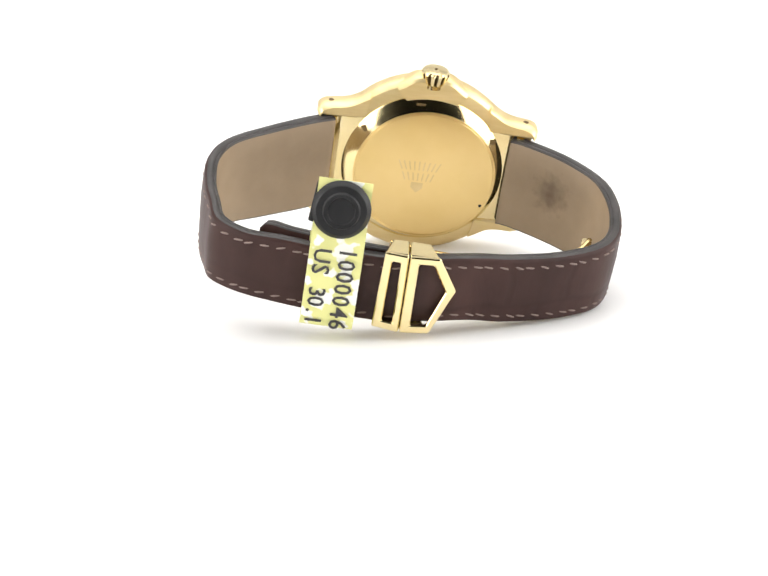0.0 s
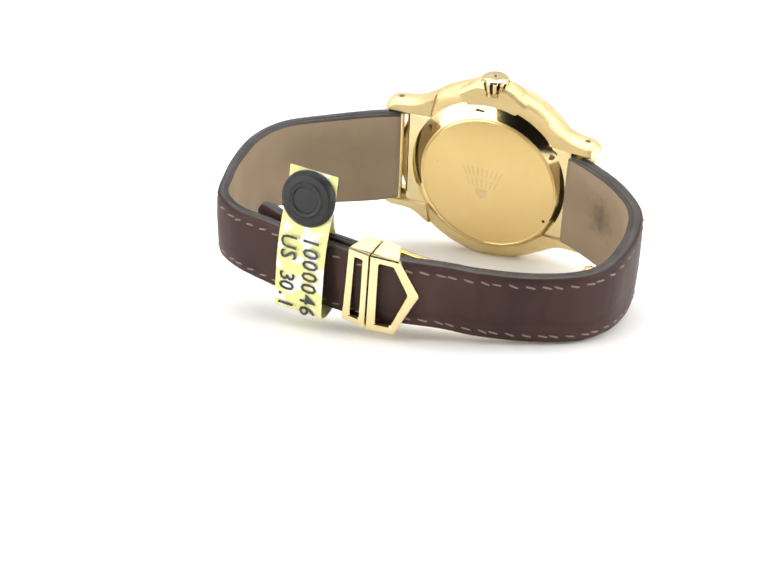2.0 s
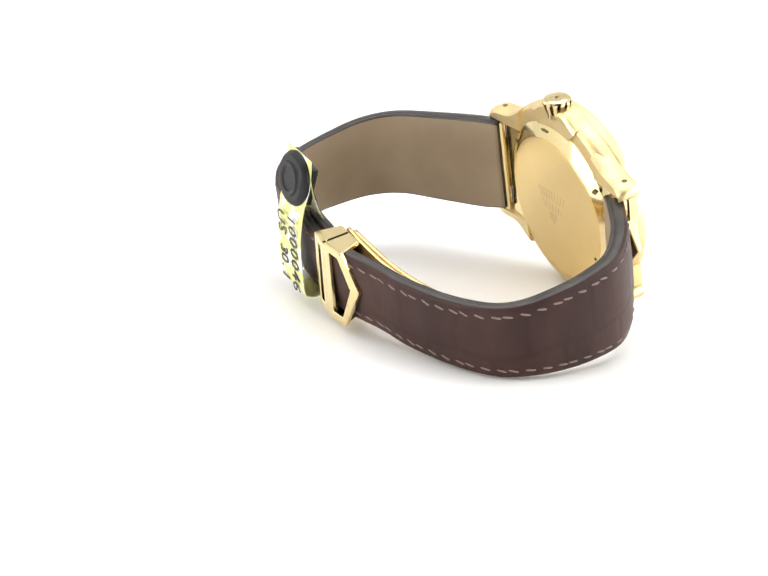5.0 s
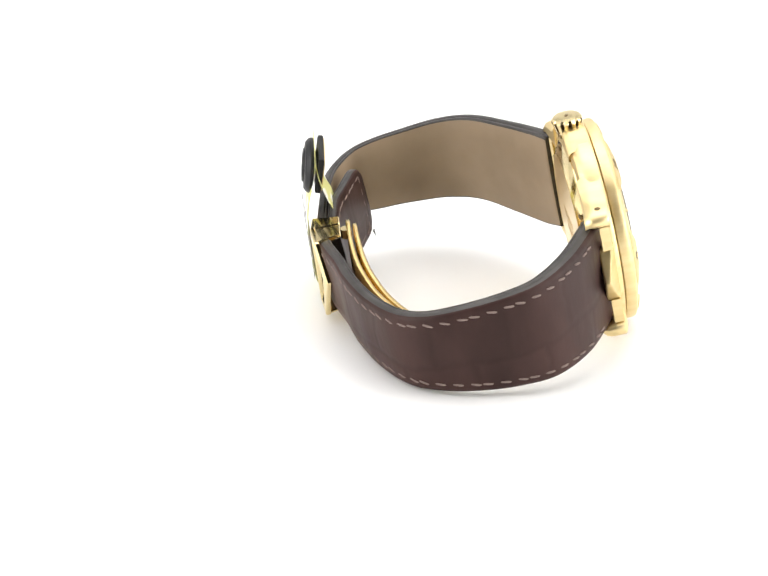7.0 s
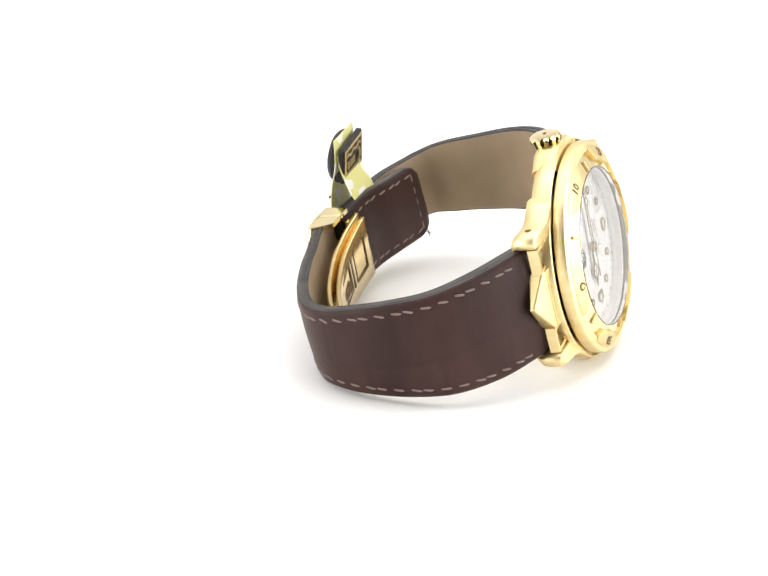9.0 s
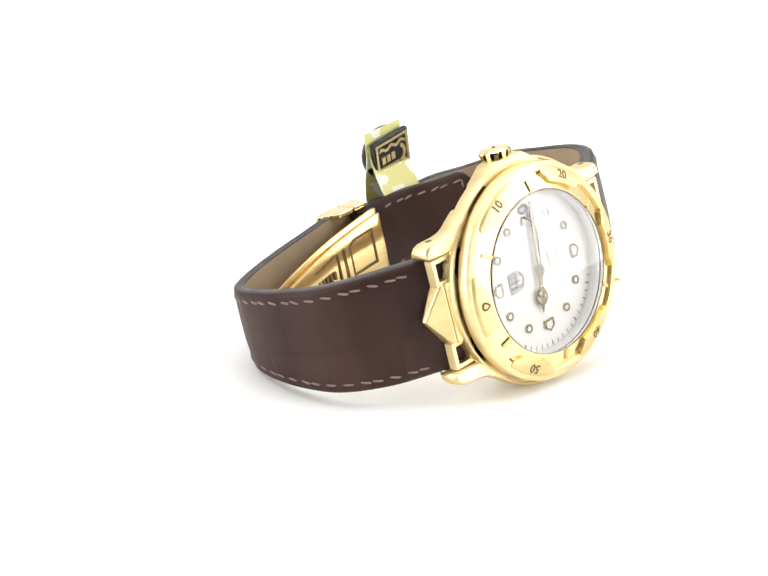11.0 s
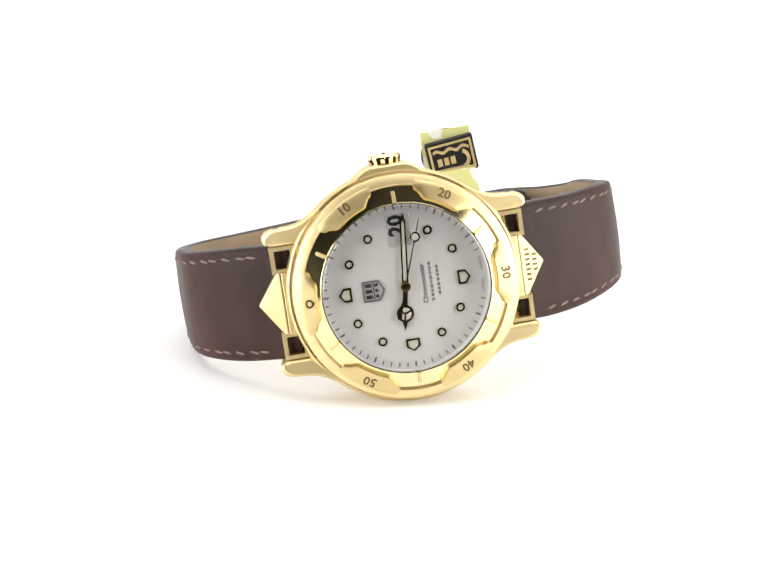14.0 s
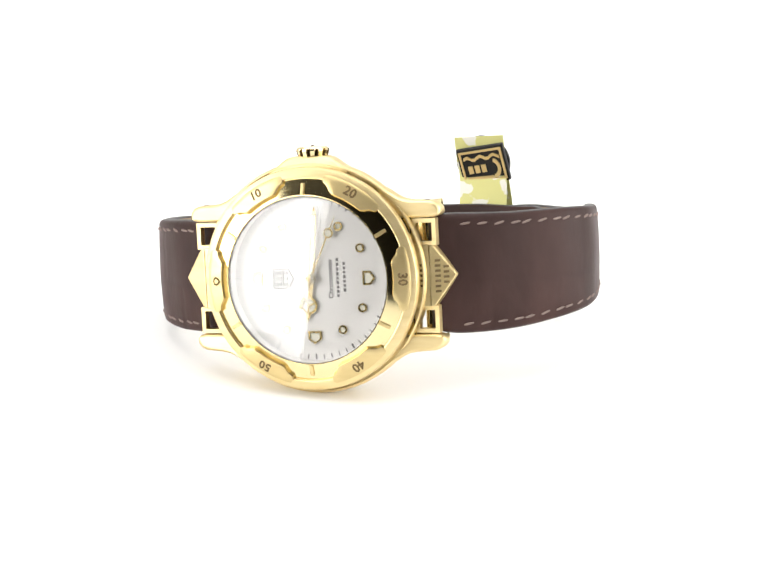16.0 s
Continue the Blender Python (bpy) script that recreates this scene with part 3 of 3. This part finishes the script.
def hand_set(root):
    # minute hand towards the date, pierced
    def strip(a, inner, outer):
        c, s = polar(1, a)
        turn = lambda l: [(x * c - z * s, x * s + z * c) for x, z in l]
        return turn(inner), turn(outer)
    i, o = strip(95.6, [(1.0, -0.30), (10.4, -0.22), (11.0, 0.0), (10.4, 0.22), (1.0, 0.30)], [(0.3, -0.55), (10.8, -0.48), (12.4, 0.0), (10.8, 0.48), (0.3, 0.55)])
    h = part("minute_hand", rim(o, i, 0.75, 0.9), DIMMED_MARKER_GOLD, root, "gold sword-shaped minute hand")
    part("lume", plate(i, 0.78, 0.86), LUME, h, "cream filling")
    # hour hand towards nine with a ring divided in three
    a = 278.0
    c, s = polar(1, a)
    turn = lambda l: [(x * c - z * s, x * s + z * c) for x, z in l]
    b = plate(turn([(0.3, -0.45), (3.4, -0.4), (3.4, 0.4), (0.3, 0.45)]), 0.45, 0.58)
    rim_b = rim(turn([(4.6 + p, q) for p, q in arc(1.45, 0, 345, 23)]), turn([(4.6 + p, q) for p, q in arc(1.05, 0, 345, 23)]), 0.45, 0.6)
    join(b, rim_b)
    for k in (0, 120, 240):
        p, q = polar(1, k)
        plate(turn([(4.6 - q * 0.15, p * 0.15), (4.6 + p * 1.2 - q * 0.15, q * 1.2 + p * 0.15), (4.6 + p * 1.2 + q * 0.15, q * 1.2 - p * 0.15), (4.6 + q * 0.15, -p * 0.15)]), 0.46, 0.59, b)
    plate(turn([(5.9, -0.5), (7.5, 0.0), (5.9, 0.5)]), 0.45, 0.58, b)
    h = part("hour_hand", b, DIMMED_MARKER_GOLD, root, "gold hour hand with a ring near its tip")
    part("lume", plate(turn([(4.6 + p, q) for p, q in arc(1.1, 0, 345, 23)]), 0.47, 0.55), LUME, h, "cream filling")
    # seconds hand
    c, s = 1.0, 0.0
    b = plate(turn([(-3.0, -0.12), (7.6, -0.1), (7.6, 0.1), (-3.0, 0.12)]), 1.05, 1.15)
    join(b, rim(turn([(8.4 + p, q) for p, q in arc(0.85, 0, 345, 23)]), turn([(8.4 + p, q) for p, q in arc(0.6, 0, 345, 23)]), 1.05, 1.16))
    plate(turn([(9.2, -0.09), (11.4, -0.04), (11.4, 0.04), (9.2, 0.09)]), 1.05, 1.15, b)
    plate(turn([(-5.6, -0.35), (-3.0, -0.2), (-3.0, 0.2), (-5.6, 0.35)]), 1.05, 1.15, b)
    h = part("seconds_hand", b, DIMMED_MARKER_GOLD, root, "thin gold seconds hand with a ring")
    part("lume", plate(turn([(8.4 + p, q) for p, q in arc(0.62, 0, 345, 23)]), 1.07, 1.12), LUME, h, "cream filling")
    h.matrix_basis = h.matrix_basis @ Matrix.Rotation(-radians(66.8), 4, "Y")
    part("hand_pivot", lathe([(0.8, 0.3), (0.85, 1.25), (0.6, 1.4), (0.01, 1.42)], 24), DIMMED_MARKER_GOLD, root, "gold pivot of the hands")
    return h


def crown(root):
    bm = bmesh.new()
    rings = []
    n = 72
    for z, r, groove in ((18.6, 2.0, 0), (19.3, 2.0, 0), (19.6, 2.2, 0.0), (19.85, 2.3, 0.8), (21.6, 2.8, 1.0), (21.9, 2.75, 0.1), (22.2, 2.4, 0), (22.3, 1.6, 0), (22.35, 0.3, 0)):
        ring = []
        for k in range(n):
            a = 2 * math.pi * k / n
            q = r - groove * (1 if (k % 6) in (0, 1) else 0)
            ring.append((q * math.cos(a), -3.4 + q * math.sin(a), z - 0.35))
        rings.append(ring)
    loft(bm, rings, smooth=False)
    finish(bm)
    # flute faces take the dark brown, as shade painted between the ribs
    for f in bm.faces:
        c = f.calc_center_median() / MM
        if 19.45 < c.z < 21.45 and math.hypot(c.x, c.y + 3.4) < 1.5 + (c.z - 19.5) * 0.2 + 0.45:
            f.material_index = 1
    ob = part("crown", bm, [GOLD, ENGRAVED_SHADE], root, "fluted gold winding crown")
    b = bmesh.new()
    loft(b, [[(0.3 * math.cos(t), -3.4 + 0.3 * math.sin(t), z) for t in (math.pi * k / 6 for k in range(12))] for z in (21.95, 22.1)])
    finish(b)
    part("crown_dot", b, ENGRAVED_SHADE, ob)


def end_link(root, sx):
    """The gold end piece between the lugs: a pointed plate with an open frame on both sides."""
    def slope(x, z):
        return -0.6 - (abs(x) - 16) * 0.2 - max(0, abs(x) - 20) * 0.25
    inner = [(16.2, -5.2), (20.0, -5.2), (20.0, 5.2), (16.2, 5.2)]
    ob = part("end_link", plate([(x * sx, z) for x, z in inner], -3.6, 0, None, 0.2, top=slope), SATIN, root, "pointed gold end link where the strap joins")
    tip = [(20.05, -5.2), (20.7, -5.2), (24.3, 0.0), (20.7, 5.2), (20.05, 5.2)]
    part("link_tip", plate([(x * sx, z) for x, z in tip], -4.2, 0, None, 0.3, top=slope), SATIN, ob, "bevelled pointed tip of the end link")
    for sz in (1, -1):
        o = [(17.2, 5.0), (21.3, 5.0), (21.3, 9.5), (17.2, 9.5)]
        i = [(17.9, 5.7), (20.6, 5.7), (20.6, 8.8), (17.9, 8.8)]
        f = rim([(x * sx, z * sz) for x, z in o], [(x * sx, z * sz) for x, z in i], -3.4, -1.7)
        part("link_frame", f, BRUSHED, ob, "gold frame of the end link")
    if sx < 0:
        # engraved lettering on the six o'clock link, drawn as plain bars
        for k, (x, w) in enumerate(((-18.9, 3.6), (-21.3, 5.6), (-22.6, 2.6))):
            z = -w / 2
            while z < w / 2:
                part("engraved_bar", plate([(x - 0.42, z), (x + 0.42, z), (x + 0.42, z + 0.4), (x - 0.42, z + 0.4)], -3, 0, None, 0, top=lambda p, q: slope(p, q) + 0.04), ENGRAVED_SHADE, ob)
                z += 0.85
    # bar behind, seen from the back
    b = bmesh.new()
    loft(b, [[(sx * (18.9 + 0.8 * math.cos(t)), -4.9 + 0.75 * math.sin(t), z) for t in (math.pi * k / 6 for k in range(12))] for z in (-9.9, 9.9)])
    finish(b)
    part("strap_bar", b, GOLD, ob, "gold bar holding the strap")


TWELVE = [(18.3, -2.8, 9.4, -10.2), (21.6, -4.5, 9.6, -10.0), (29.0, -9.3, 9.5, -10.0), (34.9, -15.8, 9.2, -9.4), (36.9, -22.9, 9.0, -8.5), (37.0, -30.1, 8.7, -7.5), (35.6, -36.3, 8.3, -6.6), (31.9, -41.2, 8.1, -6.3), (24.3, -45.5, 8.0, -6.0), (15.4, -48.5, 8.2, -5.7), (8.9, -49.9, 8.5, -5.2), (1.5, -51.8, 8.7, -5.1), (-5.0, -52.5, 8.5, -5.4)]
SIX = [(-19.9, -3.1, 10.0, -9.4), (-24.4, -5.6, 9.9, -10.3), (-32.2, -10.9, 9.5, -10.2), (-39.2, -17.5, 9.5, -9.1), (-42.2, -24.7, 9.2, -8.3), (-42.1, -32.8, 8.7, -7.5), (-40.7, -39.5, 8.5, -6.7), (-39.1, -44.5, 7.7, -6.0), (-33.9, -48.1, 7.4, -5.7), (-26.9, -49.9, 7.9, -5.8), (-19.5, -51.0, 7.7, -6.0), (-10.4, -51.9, 7.8, -6.0), (-4.0, -52.4, 7.9, -6.0)]
TAIL = [(-4.5, -48.2, 8.2, -6.8), (-10.3, -47.7, 8.3, -6.6), (-16.1, -47.0, 8.3, -6.8), (-21.0, -45.4, 8.1, -6.9), (-25.5, -44.0, 7.9, -7.1), (-30.2, -42.0, 8.1, -7.0)]


def straps(root):
    s1, spots = strap_sheet(TWELVE, -1, root, "strap", "brown leather strap half with pale stitching", lambda s: 3.4 - 1.1 * min(1, s / 45), lining_label="tan leather lining with a dark stain", lining=STAINED)
    stitches(s1, spots, 6.5, 82.0)
    s2, spots = strap_sheet(SIX, 1, root, "strap", "brown leather strap half with pale stitching", lambda s: 3.4 - 1.3 * min(1, s / 45), lining_label="tan leather lining", hide=PLAIN_LEATHER)
    stitches(s2, spots, 6.5, 88.0)
    s3, spots = strap_sheet(TAIL, 1, root, "strap_tail", "folded-back end of the brown leather strap", lambda s: 1.9, lining_label="leather underside", lining=PLAIN_LEATHER, closed_end=True)
    stitches(s3, spots, 8.0, 26.0, pitch=2.6)
    # the row across the tail's end
    _, at, along, out, mid, half, th = spots[-3]
    for k in range(-2, 3):
        m = Matrix.Identity(4)
        up = Vector((0, 0, 1))
        side = up.cross(out)
        place = (at + out * (0.03 * th) + up * (mid + 2.5 * k)) * MM
        for r in range(3):
            m[r][0], m[r][1], m[r][2], m[r][3] = up[r], out[r], side[r], place[r]
        o = new("stitch", STITCH)
        o.parent = s3
        o.matrix_basis = m
    # a frayed thread at its lower corner
    tuft = bmesh.new()
    for dx, dz in ((-1.5, -0.2), (-1.1, -1.0), (-0.3, -1.2)):
        fibre = bmesh.new()
        loft(fibre, [[(-28.2 + dx * k + r * math.cos(a), -42.2 + 0.15 * k + r * math.sin(a), -6.1 + dz * k * k) for a in (2.1 * i for i in range(3))] for k, r in ((0.0, 0.2), (0.5, 0.17), (1.0, 0.08))])
        join(tuft, fibre)
    part("loose_thread", tuft, EDGE, s3, "short frayed black thread")


def clasp(root):
    """The folding clasp: a pointed double frame outside, two bowed blades inside."""
    y0 = -54.3

    def frame_piece(outer, inner):
        b = rim(outer, inner, y0, y0 + 1.0)
        for q in b.verts:
            q.co.y += 0.022 * (q.co.x / MM + 2.5) ** 2 * MM
        return finish(b, 0.22, 1)
    left_o = [(-7.8, -10.8), (-2.75, -11.1), (-3.05, 5.0), (-7.4, 5.0)]
    left_i = [(-6.1, -9.2), (-4.1, -9.3), (-4.3, 3.4), (-6.0, 3.4)]
    buckle = part("buckle", frame_piece(left_o, left_i), GOLD, root, "polished gold pointed buckle with two openings")
    right_o = [(-2.5, -11.1), (3.0, -10.9), (6.9, -2.0), (2.9, 5.0), (-2.75, 5.0)]
    right_i = [(-0.7, -9.3), (2.3, -9.2), (4.9, -2.0), (1.9, 3.6), (-1.0, 3.6)]
    part("pointed_frame", frame_piece(right_o, right_i), GOLD, buckle, "pointed gold frame")
    # top and bottom cheeks, reaching over the strap's edges
    for z0, z1, rise in ((5.0, 4.0, 0.4), (-10.9, -10.3, 0.3)):
        for x0, x1, t0, t1 in ((-7.4, -3.05, -6.0, -3.0), (-2.75, 2.9, -2.7, 1.0)):
            b = bmesh.new()
            za, zb = sorted((z0, z1))
            loft(b, [[(x0, y0 + 0.9, za), (x1, y0 + 0.9, za), (x1, y0 + 0.9, zb), (x0, y0 + 0.9, zb)], [(t0, y0 + 5.8, za + rise), (t1, y0 + 5.8, za + rise), (t1, y0 + 5.8, zb + rise), (t0, y0 + 5.8, zb + rise)]], smooth=False)
            finish(b, 0.2, 1)
            part("cheek", b, GOLD, buckle, "gold side of the buckle")

    def blade(rows, name, label, thick):
        line = smooth_path(rows, 1.2)
        b = bmesh.new()
        rings = []
        for i, (s, x, y, top, bot) in enumerate(line):
            a, e = line[max(i - 1, 0)], line[min(i + 1, len(line) - 1)]
            d = Vector((e[1] - a[1], e[2] - a[2])).normalized()
            nx, ny = -d.y * thick, d.x * thick
            rings.append([(x, y, bot), (x, y, top), (x + nx, y + ny, top), (x + nx, y + ny, bot)])
        loft(b, rings, smooth=False)
        for f in b.faces:
            f.smooth = True
        finish(b, 0.15, 1)
        return part(name, b, BLADE, root, label)
    blade([(-6.5, -47.4, 4.2, -9.6), (-1.0, -47.4, 3.5, -9.4), (6.0, -46.8, 2.6, -9.0), (12.0, -45.6, 1.9, -8.7), (19.0, -43.4, 1.3, -8.4), (26.0, -40.0, 1.2, -8.0), (31.0, -35.8, 2.1, -7.6), (33.6, -32.0, 3.0, -7.4)], "clasp_blade", "long bowed gold blade of the clasp", 0.9)
    inner = blade([(-6.2, -46.2, 3.4, -9.0), (-2.0, -46.0, 2.9, -9.0), (6.0, -45.2, 1.9, -8.8), (12.0, -43.9, 1.2, -8.4), (19.0, -41.6, 0.6, -8.2), (26.0, -38.2, 0.5, -7.8), (30.5, -34.4, 1.2, -7.4)], "clasp_blade", "inner bowed gold blade of the clasp", 0.9)
    # inner blade's outlined panels, and dark pieces as shade in a slot and opening
    for x, y, turn, outline in (
        (0.2, -44.85, 4, [(-3.6, -3.0), (3.4, -3.2), (3.4, 3.2), (1.8, 4.0), (-3.6, 4.2)]),
        (11.6, -42.95, 13, [(-4.6, -2.9), (4.6, -2.6), (5.6, -0.6), (4.6, 2.0), (-4.6, 3.1)])):
        hole = [(p * 0.9, q * 0.88) for p, q in outline]
        b = rim(outline, hole, -0.05, 0.1)
        bmesh.ops.transform(b, matrix=Matrix.Translation(Vector((x, y, -2.9)) * MM) @ Matrix.Rotation(radians(turn), 4, "Z"), verts=b.verts)
        part("panel_line", b, ENGRAVED_SHADE, inner)
    b = plate([(-0.35, -3.2), (0.35, -3.2), (0.35, 3.2), (-0.35, 3.2)], -0.1, 0.08)
    bmesh.ops.transform(b, matrix=Matrix.Translation(Vector((5.3, -44.36, -2.9)) * MM) @ Matrix.Rotation(radians(8), 4, "Z"), verts=b.verts)
    part("slot", b, DARK_GOLD, inner, "dark strip standing for the shade in a narrow slot")
    # worn lettering in the long panel, as plain bars
    for k in range(5):
        b = plate([(-0.35, -0.8), (0.35, -0.8), (0.35, 0.8), (-0.35, 0.8)], -0.1, 0.1)
        x = 9.2 + 1.25 * k
        bmesh.ops.transform(b, matrix=Matrix.Translation(Vector((x, -43.45 + 0.225 * (x - 9.2), -3.6)) * MM) @ Matrix.Rotation(radians(13), 4, "Z"), verts=b.verts)
        part("engraved_bar", b, ENGRAVED_SHADE, inner)
    b = plate([(-1.2, -1.1), (1.2, 0.0), (-1.2, 1.1)], -0.1, 0.08)
    bmesh.ops.transform(b, matrix=Matrix.Translation(Vector((25.6, -37.45, -3.2)) * MM) @ Matrix.Rotation(radians(32), 4, "Z"), verts=b.verts)
    part("opening", b, PLASTIC, inner, "dark triangle standing for the shade in a small opening near the hinge")
    # hinge rolls
    for x, y, z0, z1 in ((32.6, -32.0, -7.4, 2.4), (-3.9, -47.6, 1.8, 3.7)):
        b = bmesh.new()
        loft(b, [[(x + 1.0 * math.cos(t), y + 1.0 * math.sin(t), z) for t in (math.pi * k / 8 for k in range(16))] for z in (z0, z1)])
        finish(b)
        part("hinge", b, GOLD, root, "gold hinge roll of the clasp")


# ---- the price tag looped round the strap ----
def price_tag():
    root = new("price_tag")
    root.matrix_basis = TAG_BASE
    tagged(root, "yellow paper price tag with black button, looped round the leather strap", "price tag")
    loop = [(-51.3, 17.2), (-52.1, 12.0), (-54.0, 6.5), (-55.0, 1.0), (-55.2, -5.0), (-55.0, -10.6), (-54.0, -11.9), (-52.0, -12.2), (-49.9, -11.6), (-49.4, -10.4)]
    front = smooth_path(loop, 0.8)
    bm = bmesh.new()
    rings, uvs = [], []
    for i, (s, y, z) in enumerate(front):
        a, b = front[max(i - 1, 0)], front[min(i + 1, len(front) - 1)]
        d = Vector((b[1] - a[1], b[2] - a[2])).normalized()
        ny, nz = -d.y * 0.14, d.x * 0.14
        lean = 0.03 * z
        x0, x1 = -21.3 - lean * 0.2, -11.4 - lean * 0.2
        rings.append([(x0, y, z), (x1, y, z), (x1, y + ny, z + nz), (x0, y + ny, z + nz)])
        uvs.append([(0, s * MM), (0.0095, s * MM), (0.0095, s * MM), (0, s * MM)])
    loft(bm, rings, uv=uvs)
    finish(bm)
    strip = part("paper_strip", bm, PAPER, root, "yellow and white paper strip")
    # rear leg of the strip, between strap and tail up to the clamp
    rear = smooth_path([(-51.6, 13.6), (-51.3, 10.0), (-50.3, 6.0), (-49.4, 3.0), (-49.4, -4.0), (-49.4, -10.4)], 0.8)
    bm = bmesh.new()
    loft(bm, [[(-21.5, y, z), (-12.0, y, z), (-12.0, y + 0.14, z), (-21.5, y + 0.14, z)] for s, y, z in rear], uv=[[(0, s * MM), (0.0095, s * MM), (0.0095, s * MM), (0, s * MM)] for s, y, z in rear])
    finish(bm)
    part("paper_strip", bm, PAPER, root, "yellow inner end of the strip")
    # printing, read downwards
    for words, x, z, size, step in (("1000046", -14.4, -3.0, 4.6, 2.52), ("US", -19.0, 2.0, 4.6, 2.8), ("30.1", -19.0, -7.2, 4.4, 2.0)):
        for k, sign in enumerate(words):
            place = (x, -55.35, z - (k - (len(words) - 1) / 2) * step)
            writing("printed_character", sign, size, place, facing((0, 0, -1), (1, 0, 0)), strip, INK, 0.02, "black printed character", 1.0, 0.05)
    # black button and its plate on the other side
    b = lathe([(0.01, -1.55), (2.4, -1.5), (2.6, -1.75), (3.2, -1.8), (3.5, -1.45), (4.6, -1.4), (5.1, -1.0), (5.45, -0.4), (5.35, 0.2), (0.01, 0.25)], 40)
    lean = Matrix.Translation(Vector((-16.6, -52.5, 11.9)) * MM) @ Matrix.Rotation(radians(-12), 4, "X")
    bmesh.ops.transform(b, matrix=lean, verts=b.verts)
    part("button", b, PLASTIC, root, "round black plastic button")
    b = plate([(-4.35, -3.4), (4.35, -3.4), (4.35, 3.4), (-4.35, 3.4)], 0.0, 1.2, None, 0.4)
    lean = Matrix.Translation(Vector((-17.1, -51.6, 11.8)) * MM) @ Matrix.Rotation(radians(-14), 4, "X") @ Matrix.Rotation(radians(6), 4, "Y") @ Matrix.Diagonal((1.12, 1.0, 1.14, 1.0))
    bmesh.ops.transform(b, matrix=lean, verts=b.verts)
    clip = part("clip_plate", b, PLASTIC, root, "dark square clip plate with gold relief")

    def relief(b, name="relief_bar"):
        bmesh.ops.transform(b, matrix=lean, verts=b.verts)
        part(name, b, SATIN, clip, "raised gold shape")
    relief(rim([(-3.9, -2.9), (3.9, -2.9), (3.9, 2.9), (-3.9, 2.9)], [(-3.5, -2.5), (3.5, -2.5), (3.5, 2.5), (-3.5, 2.5)], 1.15, 1.4), "relief_frame")
    # a long wavy band, a hooked sweep and three short blocks
    wave = [(3.2 - 0.5 * k, 1.5 + 0.3 * math.sin(k * 1.3)) for k in range(14)]
    relief(plate([(x, z + 0.28) for x, z in wave] + [(x, z - 0.28) for x, z in reversed(wave)], 1.1, 1.4))
    relief(plate([(-1.6 - p * 0.75, q * 0.9 - 0.7) for p, q in arc(2.1, -88, 70, 10)] + [(-1.6 - p * 0.75, q * 0.9 - 0.7) for p, q in arc(1.3, 70, -80, 10)], 1.1, 1.4), "relief_hook")
    relief(plate([(3.2, -2.2), (-1.6, -2.5), (-1.6, -2.0), (3.2, -1.75)], 1.1, 1.4))
    for x in (2.3, 1.1, -0.1):
        relief(plate([(x - 0.42, -1.2), (x + 0.42, -1.2), (x + 0.42, 0.2), (x - 0.42, 0.2)], 1.1, 1.4), "relief_block")
    return root


watch, sweep_hand = wristwatch()
tag = price_tag()


# ---- what moves: the watch turns with the table, about the world's z axis ----
def turned(t):
    s = t / 16
    return Matrix.Rotation(-3.4483 * s - 0.0331 * s * s + 0.0241 * s ** 3, 4, "Z")


# small unevenness of the table's turning, in radians at half seconds from 11.5 s on
UNEVEN = (0.0, 0.004, -0.0015, 0.0025, -0.004, 0.004, -0.005, 0.005, -0.0035, 0.003)


def motions():
    for thing, base in ((watch, BASE), (tag, TAG_BASE)):
        walk(thing, [(0.5 * k, Matrix.Rotation(-UNEVEN[k - 23] if k > 22 else 0.0, 4, "Z") @ turned(0.5 * k) @ base) for k in range(33)])
    # the seconds hand creeps round
    start = sweep_hand.matrix_basis.copy()
    walk(sweep_hand, [(t, start @ Matrix.Rotation(-radians(3.0 * t), 4, "Y")) for t in range(0, 17, 2)])


motions()
